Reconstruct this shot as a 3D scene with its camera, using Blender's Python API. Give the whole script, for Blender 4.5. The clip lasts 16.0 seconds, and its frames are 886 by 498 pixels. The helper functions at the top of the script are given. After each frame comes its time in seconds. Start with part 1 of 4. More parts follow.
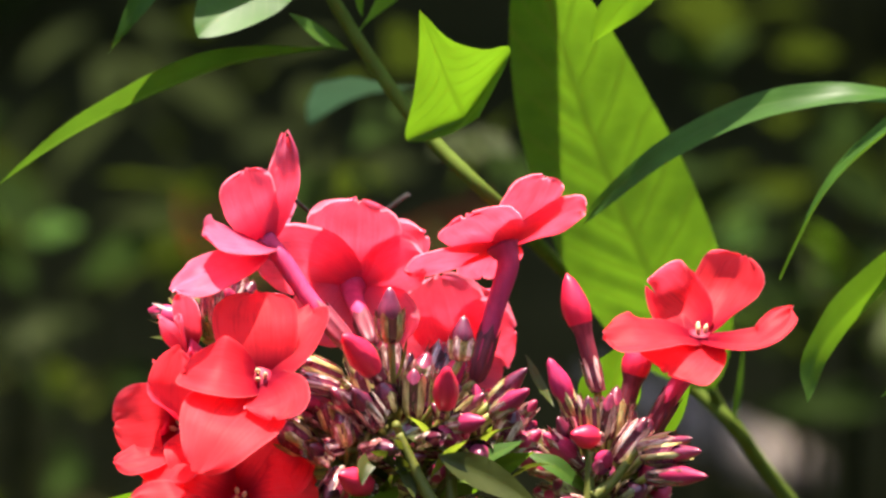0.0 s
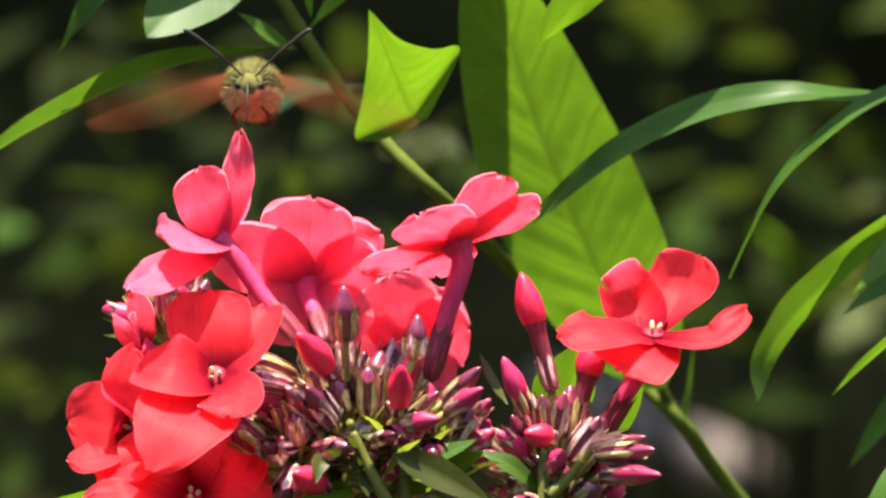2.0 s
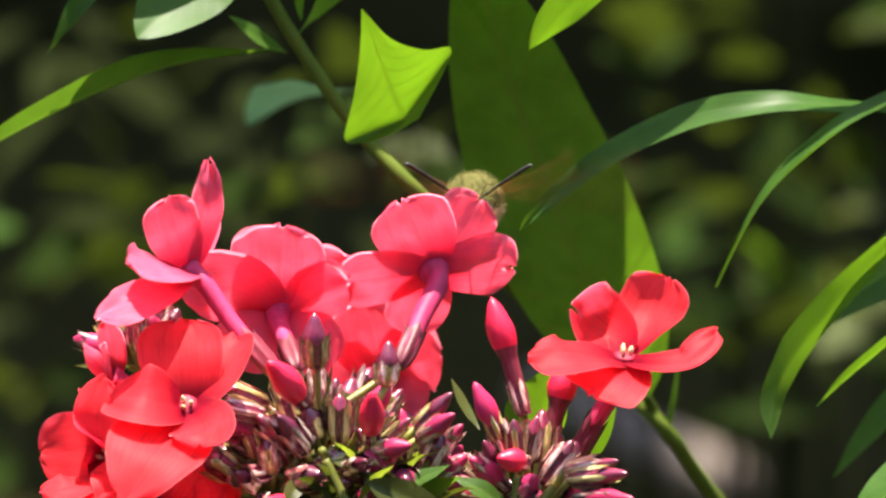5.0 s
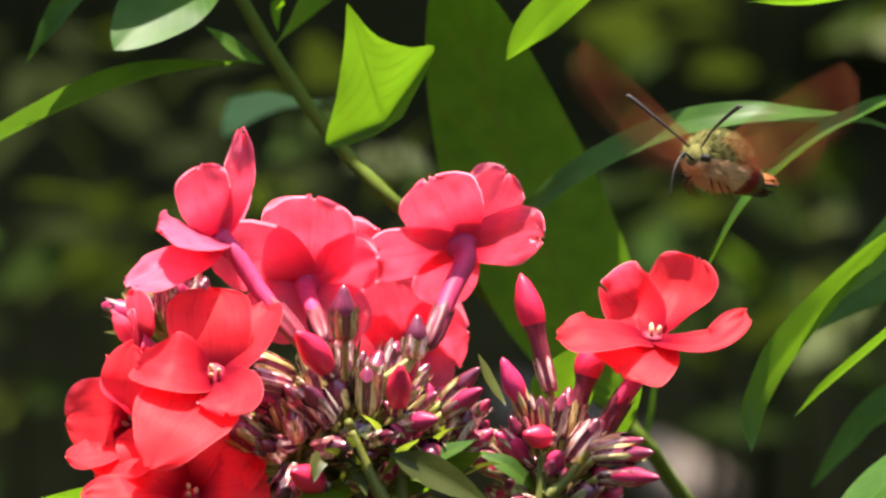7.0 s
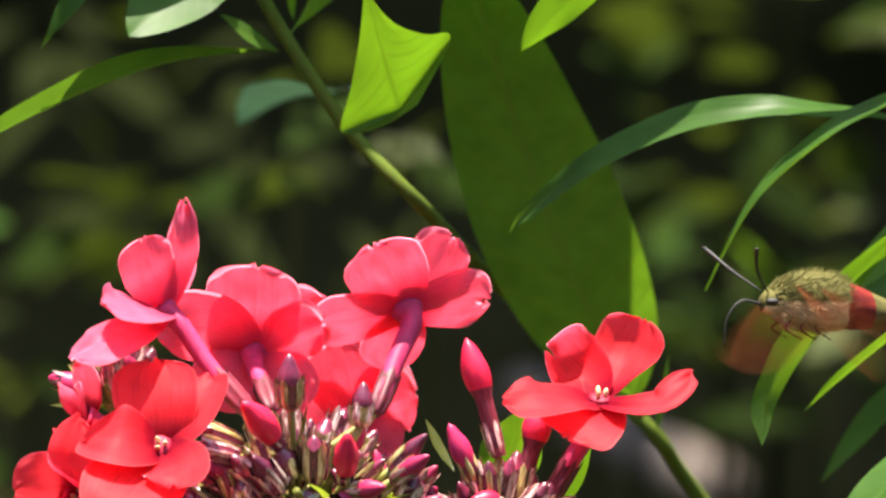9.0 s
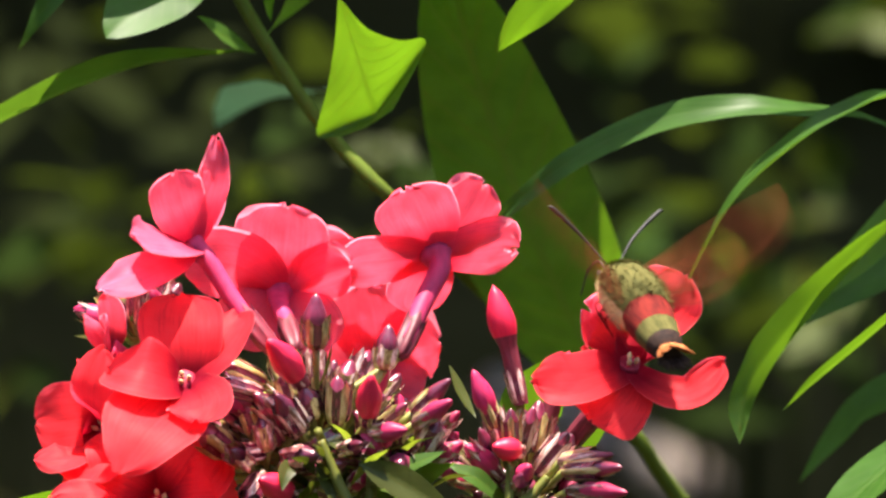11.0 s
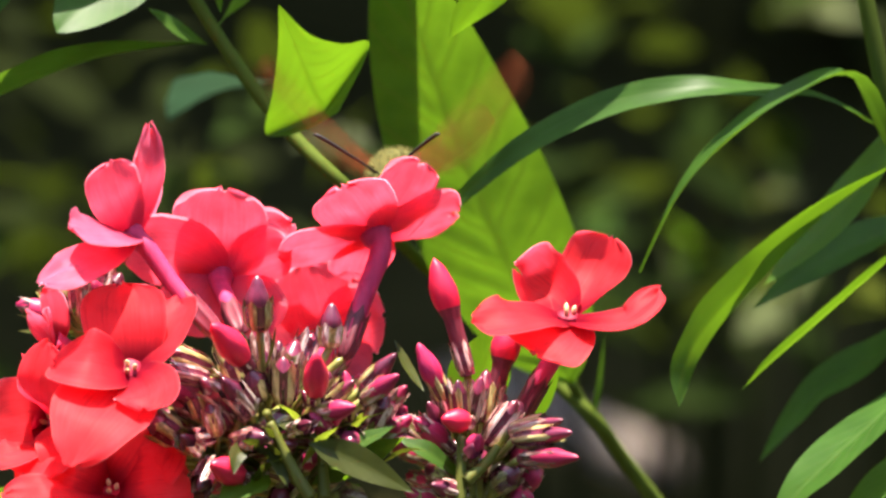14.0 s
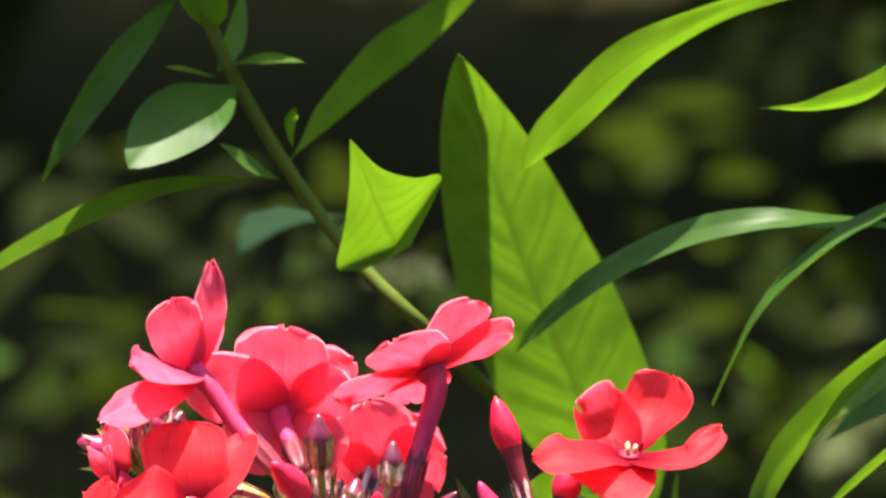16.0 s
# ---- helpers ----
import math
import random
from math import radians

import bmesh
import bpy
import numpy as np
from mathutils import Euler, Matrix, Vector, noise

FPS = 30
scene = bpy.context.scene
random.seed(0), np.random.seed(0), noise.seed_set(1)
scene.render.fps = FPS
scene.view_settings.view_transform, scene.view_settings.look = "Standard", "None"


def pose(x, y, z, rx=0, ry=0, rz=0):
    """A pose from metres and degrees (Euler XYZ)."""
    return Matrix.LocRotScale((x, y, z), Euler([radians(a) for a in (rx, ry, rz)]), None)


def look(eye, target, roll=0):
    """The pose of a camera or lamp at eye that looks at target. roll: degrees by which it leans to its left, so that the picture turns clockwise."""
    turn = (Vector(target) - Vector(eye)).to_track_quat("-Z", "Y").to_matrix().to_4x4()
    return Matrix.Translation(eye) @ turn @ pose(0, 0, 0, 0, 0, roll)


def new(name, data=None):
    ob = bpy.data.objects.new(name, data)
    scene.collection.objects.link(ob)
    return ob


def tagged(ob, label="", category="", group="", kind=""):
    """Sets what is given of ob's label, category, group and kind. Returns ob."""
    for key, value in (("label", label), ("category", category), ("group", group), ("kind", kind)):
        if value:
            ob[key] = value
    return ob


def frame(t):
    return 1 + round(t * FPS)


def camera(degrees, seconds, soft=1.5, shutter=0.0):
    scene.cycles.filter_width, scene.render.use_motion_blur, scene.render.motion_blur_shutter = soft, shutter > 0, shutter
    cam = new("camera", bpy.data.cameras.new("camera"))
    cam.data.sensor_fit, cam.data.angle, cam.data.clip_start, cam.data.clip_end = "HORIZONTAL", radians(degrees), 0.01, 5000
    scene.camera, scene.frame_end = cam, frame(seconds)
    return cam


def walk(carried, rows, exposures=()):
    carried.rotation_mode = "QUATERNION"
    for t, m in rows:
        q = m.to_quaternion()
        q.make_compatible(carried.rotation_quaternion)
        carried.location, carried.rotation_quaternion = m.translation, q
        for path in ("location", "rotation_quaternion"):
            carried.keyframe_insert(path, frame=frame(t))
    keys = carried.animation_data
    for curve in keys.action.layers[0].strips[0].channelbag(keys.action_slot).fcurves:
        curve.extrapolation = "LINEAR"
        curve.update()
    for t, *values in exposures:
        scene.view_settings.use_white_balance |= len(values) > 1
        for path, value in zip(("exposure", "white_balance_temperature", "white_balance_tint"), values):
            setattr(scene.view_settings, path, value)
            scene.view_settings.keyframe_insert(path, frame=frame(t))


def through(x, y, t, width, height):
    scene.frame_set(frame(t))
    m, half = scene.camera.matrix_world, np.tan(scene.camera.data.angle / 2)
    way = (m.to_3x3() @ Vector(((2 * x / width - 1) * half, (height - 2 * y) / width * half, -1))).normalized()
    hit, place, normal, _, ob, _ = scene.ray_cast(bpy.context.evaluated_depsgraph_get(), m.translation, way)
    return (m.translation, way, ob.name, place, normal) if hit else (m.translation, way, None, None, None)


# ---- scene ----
# The flower head hangs at the centre of a plate that faces the camera: u to the right and v down in steps of 0.0797 mm, d millimetres behind it.
STEP, RANGE, LENS = 125.0 / 1568, 1021.8, 7.0
PLATE = pose(0, 0, 0.95, -15, 0, 0)


def at(u, v, d=0.0):
    """A point of the plate in metres, in the plate's own space (x right, y away, z up)."""
    k = STEP * (1 + d / RANGE) / 1000
    return Vector(((u - 784) * k, d / 1000, (441 - v) * k))


def up(u, v, d=0.0):
    """The same, for the upper part of the plants."""
    return at(u + 125, v - 224, d)


cam = camera(LENS, 16.0, soft=2.5, shutter=0.5)
cam.data.dof.use_dof = True
cam.data.dof.focus_distance = 1.02
cam.data.dof.aperture_fstop = 33
EYE = PLATE @ pose(0, -RANGE / 1000, 0, 90, 0, 0)
# seconds, tilt, turn to the left, lean
SHAKE = [
    (0, 0.000, 0.000, 0.00), (0.5, -0.059, -0.053, -0.03), (1, -0.105, -0.157, -0.08), (1.5, -0.070, -0.275, -0.07),
    (2, -0.004, -0.397, -0.11), (2.5, 0.091, -0.448, -0.15), (3, 0.185, -0.381, -0.16), (3.5, 0.176, -0.352, -0.07),
    (4, 0.032, -0.326, 0.25), (6.5, 0.091, -0.677, 0.86), (7, 0.128, -0.678, 0.55), (7.5, 0.094, -0.634, 0.44),
    (8, 0.045, -0.612, 0.99), (8.5, 0.003, -0.579, 1.25), (9, 0.046, -0.579, 1.21), (11.5, 0.059, -0.896, 0.84),
    (12, 0.255, -0.945, -0.14), (12.5, -0.089, -0.952, 0.77), (13, -0.153, -1.106, -0.34), (13.5, -0.246, -1.037, -0.01),
    (14, -0.047, -1.107, -0.22), (14.5, 0.125, -1.024, -0.18), (15, 0.462, -0.980, 0.05), (15.5, 0.764, -0.768, 0.16),
    (16, 1.014, -0.542, -0.48),
]
walk(cam, [(t, EYE @ pose(0, 0, 0, a, 0, 0) @ pose(0, 0, 0, 0, b, 0) @ pose(0, 0, 0, 0, 0, r)) for t, a, b, r in SHAKE],
     exposures=[(0, 1.8, 6950, 12), (16, 1.8, 6950, 12)])

# ---- light ----
TO_SUN = (PLATE.to_3x3() @ Vector((-0.03, -0.12, 0.99))).normalized()
sun_data = bpy.data.lights.new("sun", "SUN")
sun_data.energy, sun_data.angle, sun_data.color = 5.0, radians(0.5), (1.0, 0.95, 0.87)
sun = new("sun", sun_data)
sun.matrix_world = look((0, 0, 6), Vector((0, 0, 6)) - TO_SUN)
world = bpy.data.worlds.new("sky")
world.use_nodes = True
scene.world = world
sky = world.node_tree.nodes.new("ShaderNodeTexSky")
sky.sky_type, sky.sun_disc = "NISHITA", False
sky.sun_elevation = math.asin(TO_SUN.z)
sky.sun_rotation = math.atan2(TO_SUN.x, TO_SUN.y)
world.node_tree.links.new(sky.outputs[0], world.node_tree.nodes["Background"].inputs[0])
world.node_tree.nodes["Background"].inputs[1].default_value = 0.15


# ---- materials ----
def surface(name):
    m = bpy.data.materials.new(name)
    m.use_nodes = True
    nt = m.node_tree
    nt.nodes.clear()
    out = nt.nodes.new("ShaderNodeOutputMaterial")

    def node(kind, **values):
        n = nt.nodes.new("ShaderNode" + kind)
        for key, value in values.items():
            n.inputs[key.replace("_", " ")].default_value = value
        return n

    def join(a, b, slot=0, source=0):
        nt.links.new(a.outputs[source], b.inputs[slot])
    return m, nt, out, node, join


def ramp(node, join, source, stops, slot=0):
    r = node("ValToRGB")
    e = r.color_ramp.elements
    while len(e) < len(stops):
        e.new(0.5)
    for el, (p, c) in zip(e, stops):
        el.position, el.color = p, (*c, 1)
    join(source, r, 0, slot)
    return r


def thin(name, top, low, glow, through=0.5, gloss=0.35, rough=0.35, scale=250, veins=0.0, vein=(0.4, 0.5, 0.1), rib=60.0, bump=0.15, vary=0.12, streak=0.0, heart=None, lean=0.55):
    """A thin living sheet (leaf, petal): light passes through it. top, low: reflected colours; glow: passed colour."""
    m, nt, out, node, join = surface(name)
    co = node("TexCoord")
    n1 = node("TexNoise", Scale=scale, Detail=4.0)
    join(co, n1, 0, 3)
    col = ramp(node, join, n1, [(0.32, low), (0.68, top)])
    uv = node("SeparateXYZ")
    join(co, uv, 0, 2)
    # midrib and side veins from the sheet's own length and breadth
    half = node("Math"); half.operation = "SUBTRACT"; half.inputs[1].default_value = 0.5
    join(uv, half, 0, 1)
    ab = node("Math"); ab.operation = "ABSOLUTE"
    join(half, ab)
    mid = node("MapRange", From_Min=0.012, From_Max=0.045, To_Min=1.0, To_Max=0.0)
    join(ab, mid)
    slope = node("Math"); slope.operation = "MULTIPLY_ADD"; slope.inputs[1].default_value = -lean
    join(ab, slope); join(uv, slope, 2, 0)
    wob = node("Math"); wob.operation = "MULTIPLY_ADD"; wob.inputs[1].default_value = 0.035
    join(n1, wob); join(slope, wob, 2)
    wave = node("Math"); wave.operation = "MULTIPLY"; wave.inputs[1].default_value = rib
    join(wob, wave)
    sn = node("Math"); sn.operation = "SINE"
    join(wave, sn)
    side = node("MapRange", From_Min=0.72, From_Max=1.0, To_Min=0.0, To_Max=0.8)
    join(sn, side)
    both = node("Math"); both.operation = "MAXIMUM"
    join(mid, both); join(side, both, 1)
    amount = node("Math"); amount.operation = "MULTIPLY"; amount.inputs[1].default_value = veins
    join(both, amount)
    mix = node("MixRGB"); mix.inputs[2].default_value = (*vein, 1)
    join(amount, mix); join(col, mix, 1)
    if heart:
        near = node("MapRange", From_Min=0.1, From_Max=0.34, To_Min=0.92, To_Max=0.0)
        join(uv, near)
        hm = node("MixRGB"); hm.inputs[2].default_value = (*heart, 1)
        join(near, hm); join(mix, hm, 1)
        mix = hm
    # sunlit rim painted as a paler colour along the petal's margins and tip
    if heart:
        e1 = node("MapRange", From_Min=0.478, From_Max=0.5, To_Min=0.0, To_Max=0.4)
        join(ab, e1)
        e2 = node("MapRange", From_Min=0.965, From_Max=1.0, To_Min=0.0, To_Max=0.4)
        join(uv, e2)
        em = node("Math"); em.operation = "MAXIMUM"
        join(e1, em); join(e2, em, 1)
        rm = node("MixRGB"); rm.inputs[2].default_value = (0.95, 0.42, 0.42, 1)
        join(em, rm); join(mix, rm, 1)
        mix = rm
    info = node("ObjectInfo")
    hue = node("HueSaturation")
    val = node("MapRange", To_Min=1 - vary, To_Max=1 + vary)
    join(info, val, 0, 5)
    if streak:
        mp = node("Mapping", Scale=(2.5, 26, 1))
        join(co, mp, 0, 2)
        n3 = node("TexNoise", Scale=1.0, Detail=5.0, Roughness=0.65)
        join(mp, n3)
        st = node("MapRange", From_Min=0.3, From_Max=0.7, To_Min=1 - streak, To_Max=1 + streak)
        join(n3, st)
        vv = node("Math"); vv.operation = "MULTIPLY"
        join(val, vv); join(st, vv, 1)
        val = vv
    join(val, hue, 2); join(mix, hue, 4)
    n2 = node("TexNoise", Scale=scale * 3.2, Detail=3.0)
    join(co, n2, 0, 3)
    high = node("Math"); high.operation = "MULTIPLY_ADD"; high.inputs[1].default_value = 0.8
    join(amount, high); join(n2, high, 2)
    bp = node("Bump", Strength=bump, Distance=0.0006)
    join(high, bp, 2)
    body = node("BsdfPrincipled", Roughness=rough)
    body.inputs["Specular IOR Level"].default_value = gloss
    join(hue, body, 0); join(bp, body, 5)
    tr = node("BsdfTranslucent")
    g = node("MixRGB"); g.blend_type = "MIX"; g.inputs[1].default_value = (*[x * 0.7 for x in glow], 1); g.inputs[2].default_value = (*[x * 1.4 for x in glow], 1)
    dim = node("Math"); dim.operation = "MULTIPLY"; dim.inputs[1].default_value = 0.7
    join(amount, dim)
    join(n1, g)
    vg = node("MixRGB"); vg.inputs[2].default_value = (*[0.45 * x for x in glow], 1)
    join(dim, vg); join(g, vg, 1)
    if streak:
        gm = node("HueSaturation")
        join(st, gm, 2); join(vg, gm, 4)
        vg = gm
    if heart:
        hg = node("MixRGB"); hg.inputs[2].default_value = (*heart, 1)
        join(near, hg); join(vg, hg, 1)
        vg = hg
    join(vg, tr); join(bp, tr, 1)
    sh = node("MixShader", Fac=through)
    join(body, sh, 1); join(tr, sh, 2); join(sh, out)
    return m


def solid(name, a, b, rough=0.6, scale=120, bump=0.3, spec=0.4, stretch=(1, 1, 1), vary=0.15, distance=0.0008, third=None, coat=0.0):
    m, nt, out, node, join = surface(name)
    co = node("TexCoord")
    mp = node("Mapping", Scale=stretch)
    join(co, mp, 0, 3)
    n1 = node("TexNoise", Scale=scale, Detail=6.0, Roughness=0.6)
    n2 = node("TexNoise", Scale=scale * 4.7, Detail=4.0)
    join(mp, n1); join(mp, n2)
    stops = [(0.3, a), (0.7, b)] if third is None else [(0.31, a), (0.47, b), (0.61, third)]
    col = ramp(node, join, n1, stops)
    info = node("ObjectInfo")
    val = node("MapRange", To_Min=1 - vary, To_Max=1 + vary)
    join(info, val, 0, 5)
    hue = node("HueSaturation")
    join(val, hue, 2); join(col, hue, 4)
    bp = node("Bump", Strength=bump, Distance=distance)
    join(n2, bp, 2)
    body = node("BsdfPrincipled", Roughness=rough)
    body.inputs["Specular IOR Level"].default_value = spec
    body.inputs["Coat Weight"].default_value = coat
    body.inputs["Coat Roughness"].default_value = 0.24
    join(hue, body, 0); join(bp, body, 5); join(body, out)
    return m


PETAL = thin("petal_coral", (1.0, 0.072, 0.09), (0.97, 0.053, 0.068), (1.0, 0.165, 0.22), 0.7, 0.15, 0.5, 300, 0.12, (0.75, 0.012, 0.03), 150.0, 0.3, 0.06, 0.2, (0.35, 0.006, 0.035))
PETAL_BACK = thin("petal_pink_back", (1.0, 0.3, 0.5), (0.98, 0.22, 0.4), (1.0, 0.42, 0.56), 0.72, 0.2, 0.5, 300, 0.2, (0.85, 0.06, 0.18), 150.0, 0.3, 0.06, 0.18, (0.95, 0.1, 0.24))
TUBE = solid("petal_tube", (0.32, 0.018, 0.07), (0.56, 0.05, 0.14), 0.55, 500, 0.6, 0.2, (1, 1, 0.3))
EYE_DARK = solid("flower_eye", (0.3, 0.006, 0.03), (0.42, 0.012, 0.045), 0.6, 400)
STAMEN = solid("stamen", (0.75, 0.6, 0.25), (0.85, 0.75, 0.45), 0.6, 400)
CALYX = solid("calyx_purple", (0.045, 0.006, 0.014), (0.19, 0.028, 0.06), 0.25, 12, 0.5, 0.7, (1, 1, 0.12), 0.5, coat=1.0)
# pale ribs; the third tone is lightened further for their white highlights
CALYX_RIB = solid("calyx_rib", (0.12, 0.02, 0.03), (0.3, 0.13, 0.11), 0.25, 12, 0.5, 0.7, (1, 1, 0.2), 0.5, third=(0.76, 0.6, 0.52), coat=1.0)
CALYX_BASE = solid("calyx_base", (0.09, 0.01, 0.02), (0.24, 0.04, 0.06), 0.5, 14, 0.5, 0.35, (1, 1, 0.2), 0.3)
CALYX_GREEN = solid("calyx_green", (0.12, 0.05, 0.03), (0.26, 0.22, 0.06), 0.28, 12, 0.5, 0.6, (1, 1, 0.2), 0.45, third=(0.56, 0.5, 0.22), coat=1.0)
BUD_RED = solid("bud_red", (0.6, 0.012, 0.05), (0.78, 0.022, 0.07), 0.4, 8, 0.4, 0.4, (1, 1, 0.2), 0.2)
BUD_PINK = solid("bud_magenta", (0.33, 0.011, 0.055), (0.54, 0.03, 0.115), 0.42, 8, 0.3, 0.4, (1, 1, 0.2), 0.25)
BUD_DARK = solid("bud_purple", (0.095, 0.01, 0.028), (0.25, 0.028, 0.07), 0.3, 8, 0.3, 0.5, (1, 1, 0.2), 0.4, coat=0.5)
STEM = solid("stem_green", (0.055, 0.08, 0.013), (0.1, 0.14, 0.02), 0.7, 200, 0.3, 0.06, (1, 1, 0.1))
STEM_BROWN = solid("pedicel", (0.15, 0.14, 0.025), (0.36, 0.38, 0.08), 0.4, 300, 0.3, 0.6)
STEM_OLIVE = solid("stem_olive", (0.085, 0.09, 0.013), (0.17, 0.18, 0.03), 0.55, 120, 0.4, 0.25, (1, 1, 0.2))
LEAF_OLIVE = thin("leaf_olive", (0.06, 0.07, 0.013), (0.04, 0.05, 0.01), (0.1, 0.12, 0.01), 0.3, 0.2, 0.4, 160, 0.3, (0.1, 0.11, 0.03), 50, 0.3)
LEAF = thin("leaf_green", (0.055, 0.125, 0.022), (0.04, 0.095, 0.017), (0.175, 0.36, 0.012), 0.42, 0.24, 0.4, 120, 0.7, (0.13, 0.22, 0.03), 60, 0.4)
BRACT = thin("bract_green", (0.13, 0.2, 0.03), (0.08, 0.13, 0.02), (0.32, 0.42, 0.03), 0.4, 0.25, 0.35, 200, 0.2, (0.2, 0.28, 0.06), 30, 0.2, 0.3)
LEAF_BROAD = thin("leaf_broad", (0.105, 0.2, 0.026), (0.075, 0.15, 0.02), (0.105, 0.22, 0.009), 0.5, 0.3, 0.4, 200, 0.85, (0.16, 0.24, 0.035), 74, 1.0, lean=0.26)
LEAF_WAXY = thin("leaf_waxy", (0.045, 0.115, 0.018), (0.03, 0.08, 0.013), (0.1, 0.21, 0.012), 0.36, 0.1, 0.38, 140, 0.5, (0.09, 0.16, 0.04), 60, 0.3)
# green leaf; the sky's blue reflection is mixed into its colour
LEAF_SKY_SHEEN = thin("leaf_sky_sheen", (0.03, 0.075, 0.07), (0.02, 0.05, 0.048), (0.03, 0.08, 0.04), 0.3, 0.5, 0.5, 90, 0.3, (0.08, 0.14, 0.1), 60, 0.4)
# far stems and mid leaves: the shade between plants is put into their dark colour
STEM_SHADED = solid("stem_shaded", (0.005, 0.006, 0.002), (0.012, 0.015, 0.005), 0.9, 60, 0.3, 0.0)
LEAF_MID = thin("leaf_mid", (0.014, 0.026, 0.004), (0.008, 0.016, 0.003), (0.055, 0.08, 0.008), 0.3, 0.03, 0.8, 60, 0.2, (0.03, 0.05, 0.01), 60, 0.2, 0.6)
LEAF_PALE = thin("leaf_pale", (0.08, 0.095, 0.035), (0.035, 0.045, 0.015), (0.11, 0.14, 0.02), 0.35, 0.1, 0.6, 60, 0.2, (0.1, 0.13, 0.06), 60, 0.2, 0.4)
# hedge and far leaves, darkened in colour for the deep shade there
LEAF_SHADED = thin("leaf_shaded", (0.032, 0.042, 0.012), (0.019, 0.026, 0.008), (0.04, 0.06, 0.004), 0.3, 0.02, 0.8, 60, 0.2, (0.02, 0.03, 0.01), 60, 0.2, 0.5)
SOIL = solid("soil", (0.024, 0.022, 0.008), (0.038, 0.035, 0.013), 0.95, 9, 0.8, 0.0, vary=0, distance=0.01)
BARK = solid("weathered_wood", (0.11, 0.085, 0.07), (0.22, 0.18, 0.15), 0.8, 18, 0.8, 0.2, (1, 1, 0.2), distance=0.003)
FUR_OLIVE = solid("fur_olive", (0.06, 0.06, 0.016), (0.165, 0.145, 0.045), 0.9, 900, 1.0, 0.15, (1, 0.25, 1))
FUR_CREAM = solid("fur_cream", (0.46, 0.3, 0.14), (0.74, 0.51, 0.27), 0.9, 900, 1.0, 0.15, (1, 0.25, 1))
FUR_RUST = solid("fur_rust", (0.09, 0.009, 0.008), (0.25, 0.024, 0.016), 0.85, 700, 0.9, 0.15, (1, 0.25, 1))
FUR_ORANGE = solid("fur_orange", (0.35, 0.1, 0.03), (0.55, 0.2, 0.07), 0.85, 700, 0.9, 0.15, (1, 0.25, 1))
FUR_DARK = solid("fur_black", (0.02, 0.012, 0.01), (0.06, 0.03, 0.02), 0.8, 700, 0.8, 0.2)
BLACK = solid("chitin", (0.008, 0.007, 0.006), (0.02, 0.016, 0.012), 0.6, 500, 0.2, 0.5)


def wing_material():
    m, nt, out, node, join = surface("wing_clear_rust")
    co = node("TexCoord")
    uv = node("SeparateXYZ")
    join(co, uv, 0, 2)
    # rust along the margins, clear in the middle
    half = node("Math"); half.operation = "SUBTRACT"; half.inputs[1].default_value = 0.5
    join(uv, half, 0, 1)
    ab = node("Math"); ab.operation = "ABSOLUTE"
    join(half, ab)
    e1 = node("MapRange", From_Min=0.25, From_Max=0.48, To_Min=0.0, To_Max=0.45)
    join(ab, e1)
    e2 = node("MapRange", From_Min=0.55, From_Max=0.95, To_Min=0.0, To_Max=0.45)
    join(uv, e2)
    e3 = node("MapRange", From_Min=0.45, From_Max=0.05, To_Min=0.0, To_Max=0.95)
    join(uv, e3)
    m1 = node("Math"); m1.operation = "MAXIMUM"
    join(e1, m1); join(e2, m1, 1)
    m2 = node("Math"); m2.operation = "MAXIMUM"
    join(m1, m2); join(e3, m2, 1)
    fac = node("Math"); fac.operation = "MULTIPLY_ADD"; fac.inputs[1].default_value = 0.45; fac.inputs[2].default_value = 0.08
    join(m2, fac)
    clear = node("BsdfTransparent")
    n1 = node("TexNoise", Scale=300.0, Detail=4.0)
    join(co, n1, 0, 3)
    col = ramp(node, join, n1, [(0.3, (0.16, 0.034, 0.016)), (0.7, (0.24, 0.075, 0.034))])
    d = node("BsdfDiffuse"); t = node("BsdfTranslucent")
    join(col, d); join(col, t)
    dt = node("MixShader", Fac=0.5)
    join(d, dt, 1); join(t, dt, 2)
    sh = node("MixShader")
    join(fac, sh); join(clear, sh, 1); join(dt, sh, 2); join(sh, out)
    return m


WING = wing_material()


# ---- builders ----
def part(name, bm, material, parent=None, label="", m=None, smooth=True):
    """Links a bmesh as one mesh object, under parent if there is one."""
    me = bpy.data.meshes.new(name)
    bm.to_mesh(me)
    bm.free()
    for mat in material if isinstance(material, (list, tuple)) else [material]:
        me.materials.append(mat)
    if smooth:
        me.polygons.foreach_set("use_smooth", [True] * len(me.polygons))
    ob = new(name, me)
    ob.parent = parent
    if m is not None:
        ob.matrix_basis = m
    if label:
        tagged(ob, label)
    return ob


def thing(name, m, label, category, group="", kind=""):
    ob = new(name)
    ob.matrix_basis = m
    ob.empty_display_size = 0.01
    return tagged(ob, label, category, group, kind)


def spline(points, n):
    """n + 1 points on a smooth curve through the points."""
    p = [Vector(q) for q in points]
    p = [2 * p[0] - p[1]] + p + [2 * p[-1] - p[-2]]
    res = []
    spans = len(p) - 3
    for i in range(n + 1):
        x = i / n * spans
        k = min(int(x), spans - 1)
        t = x - k
        a, b, c, d = p[k:k + 4]
        res.append(0.5 * (2 * b + (c - a) * t + (2 * a - 5 * b + 4 * c - d) * t * t + (3 * b - a - 3 * c + d) * t ** 3))
    return res


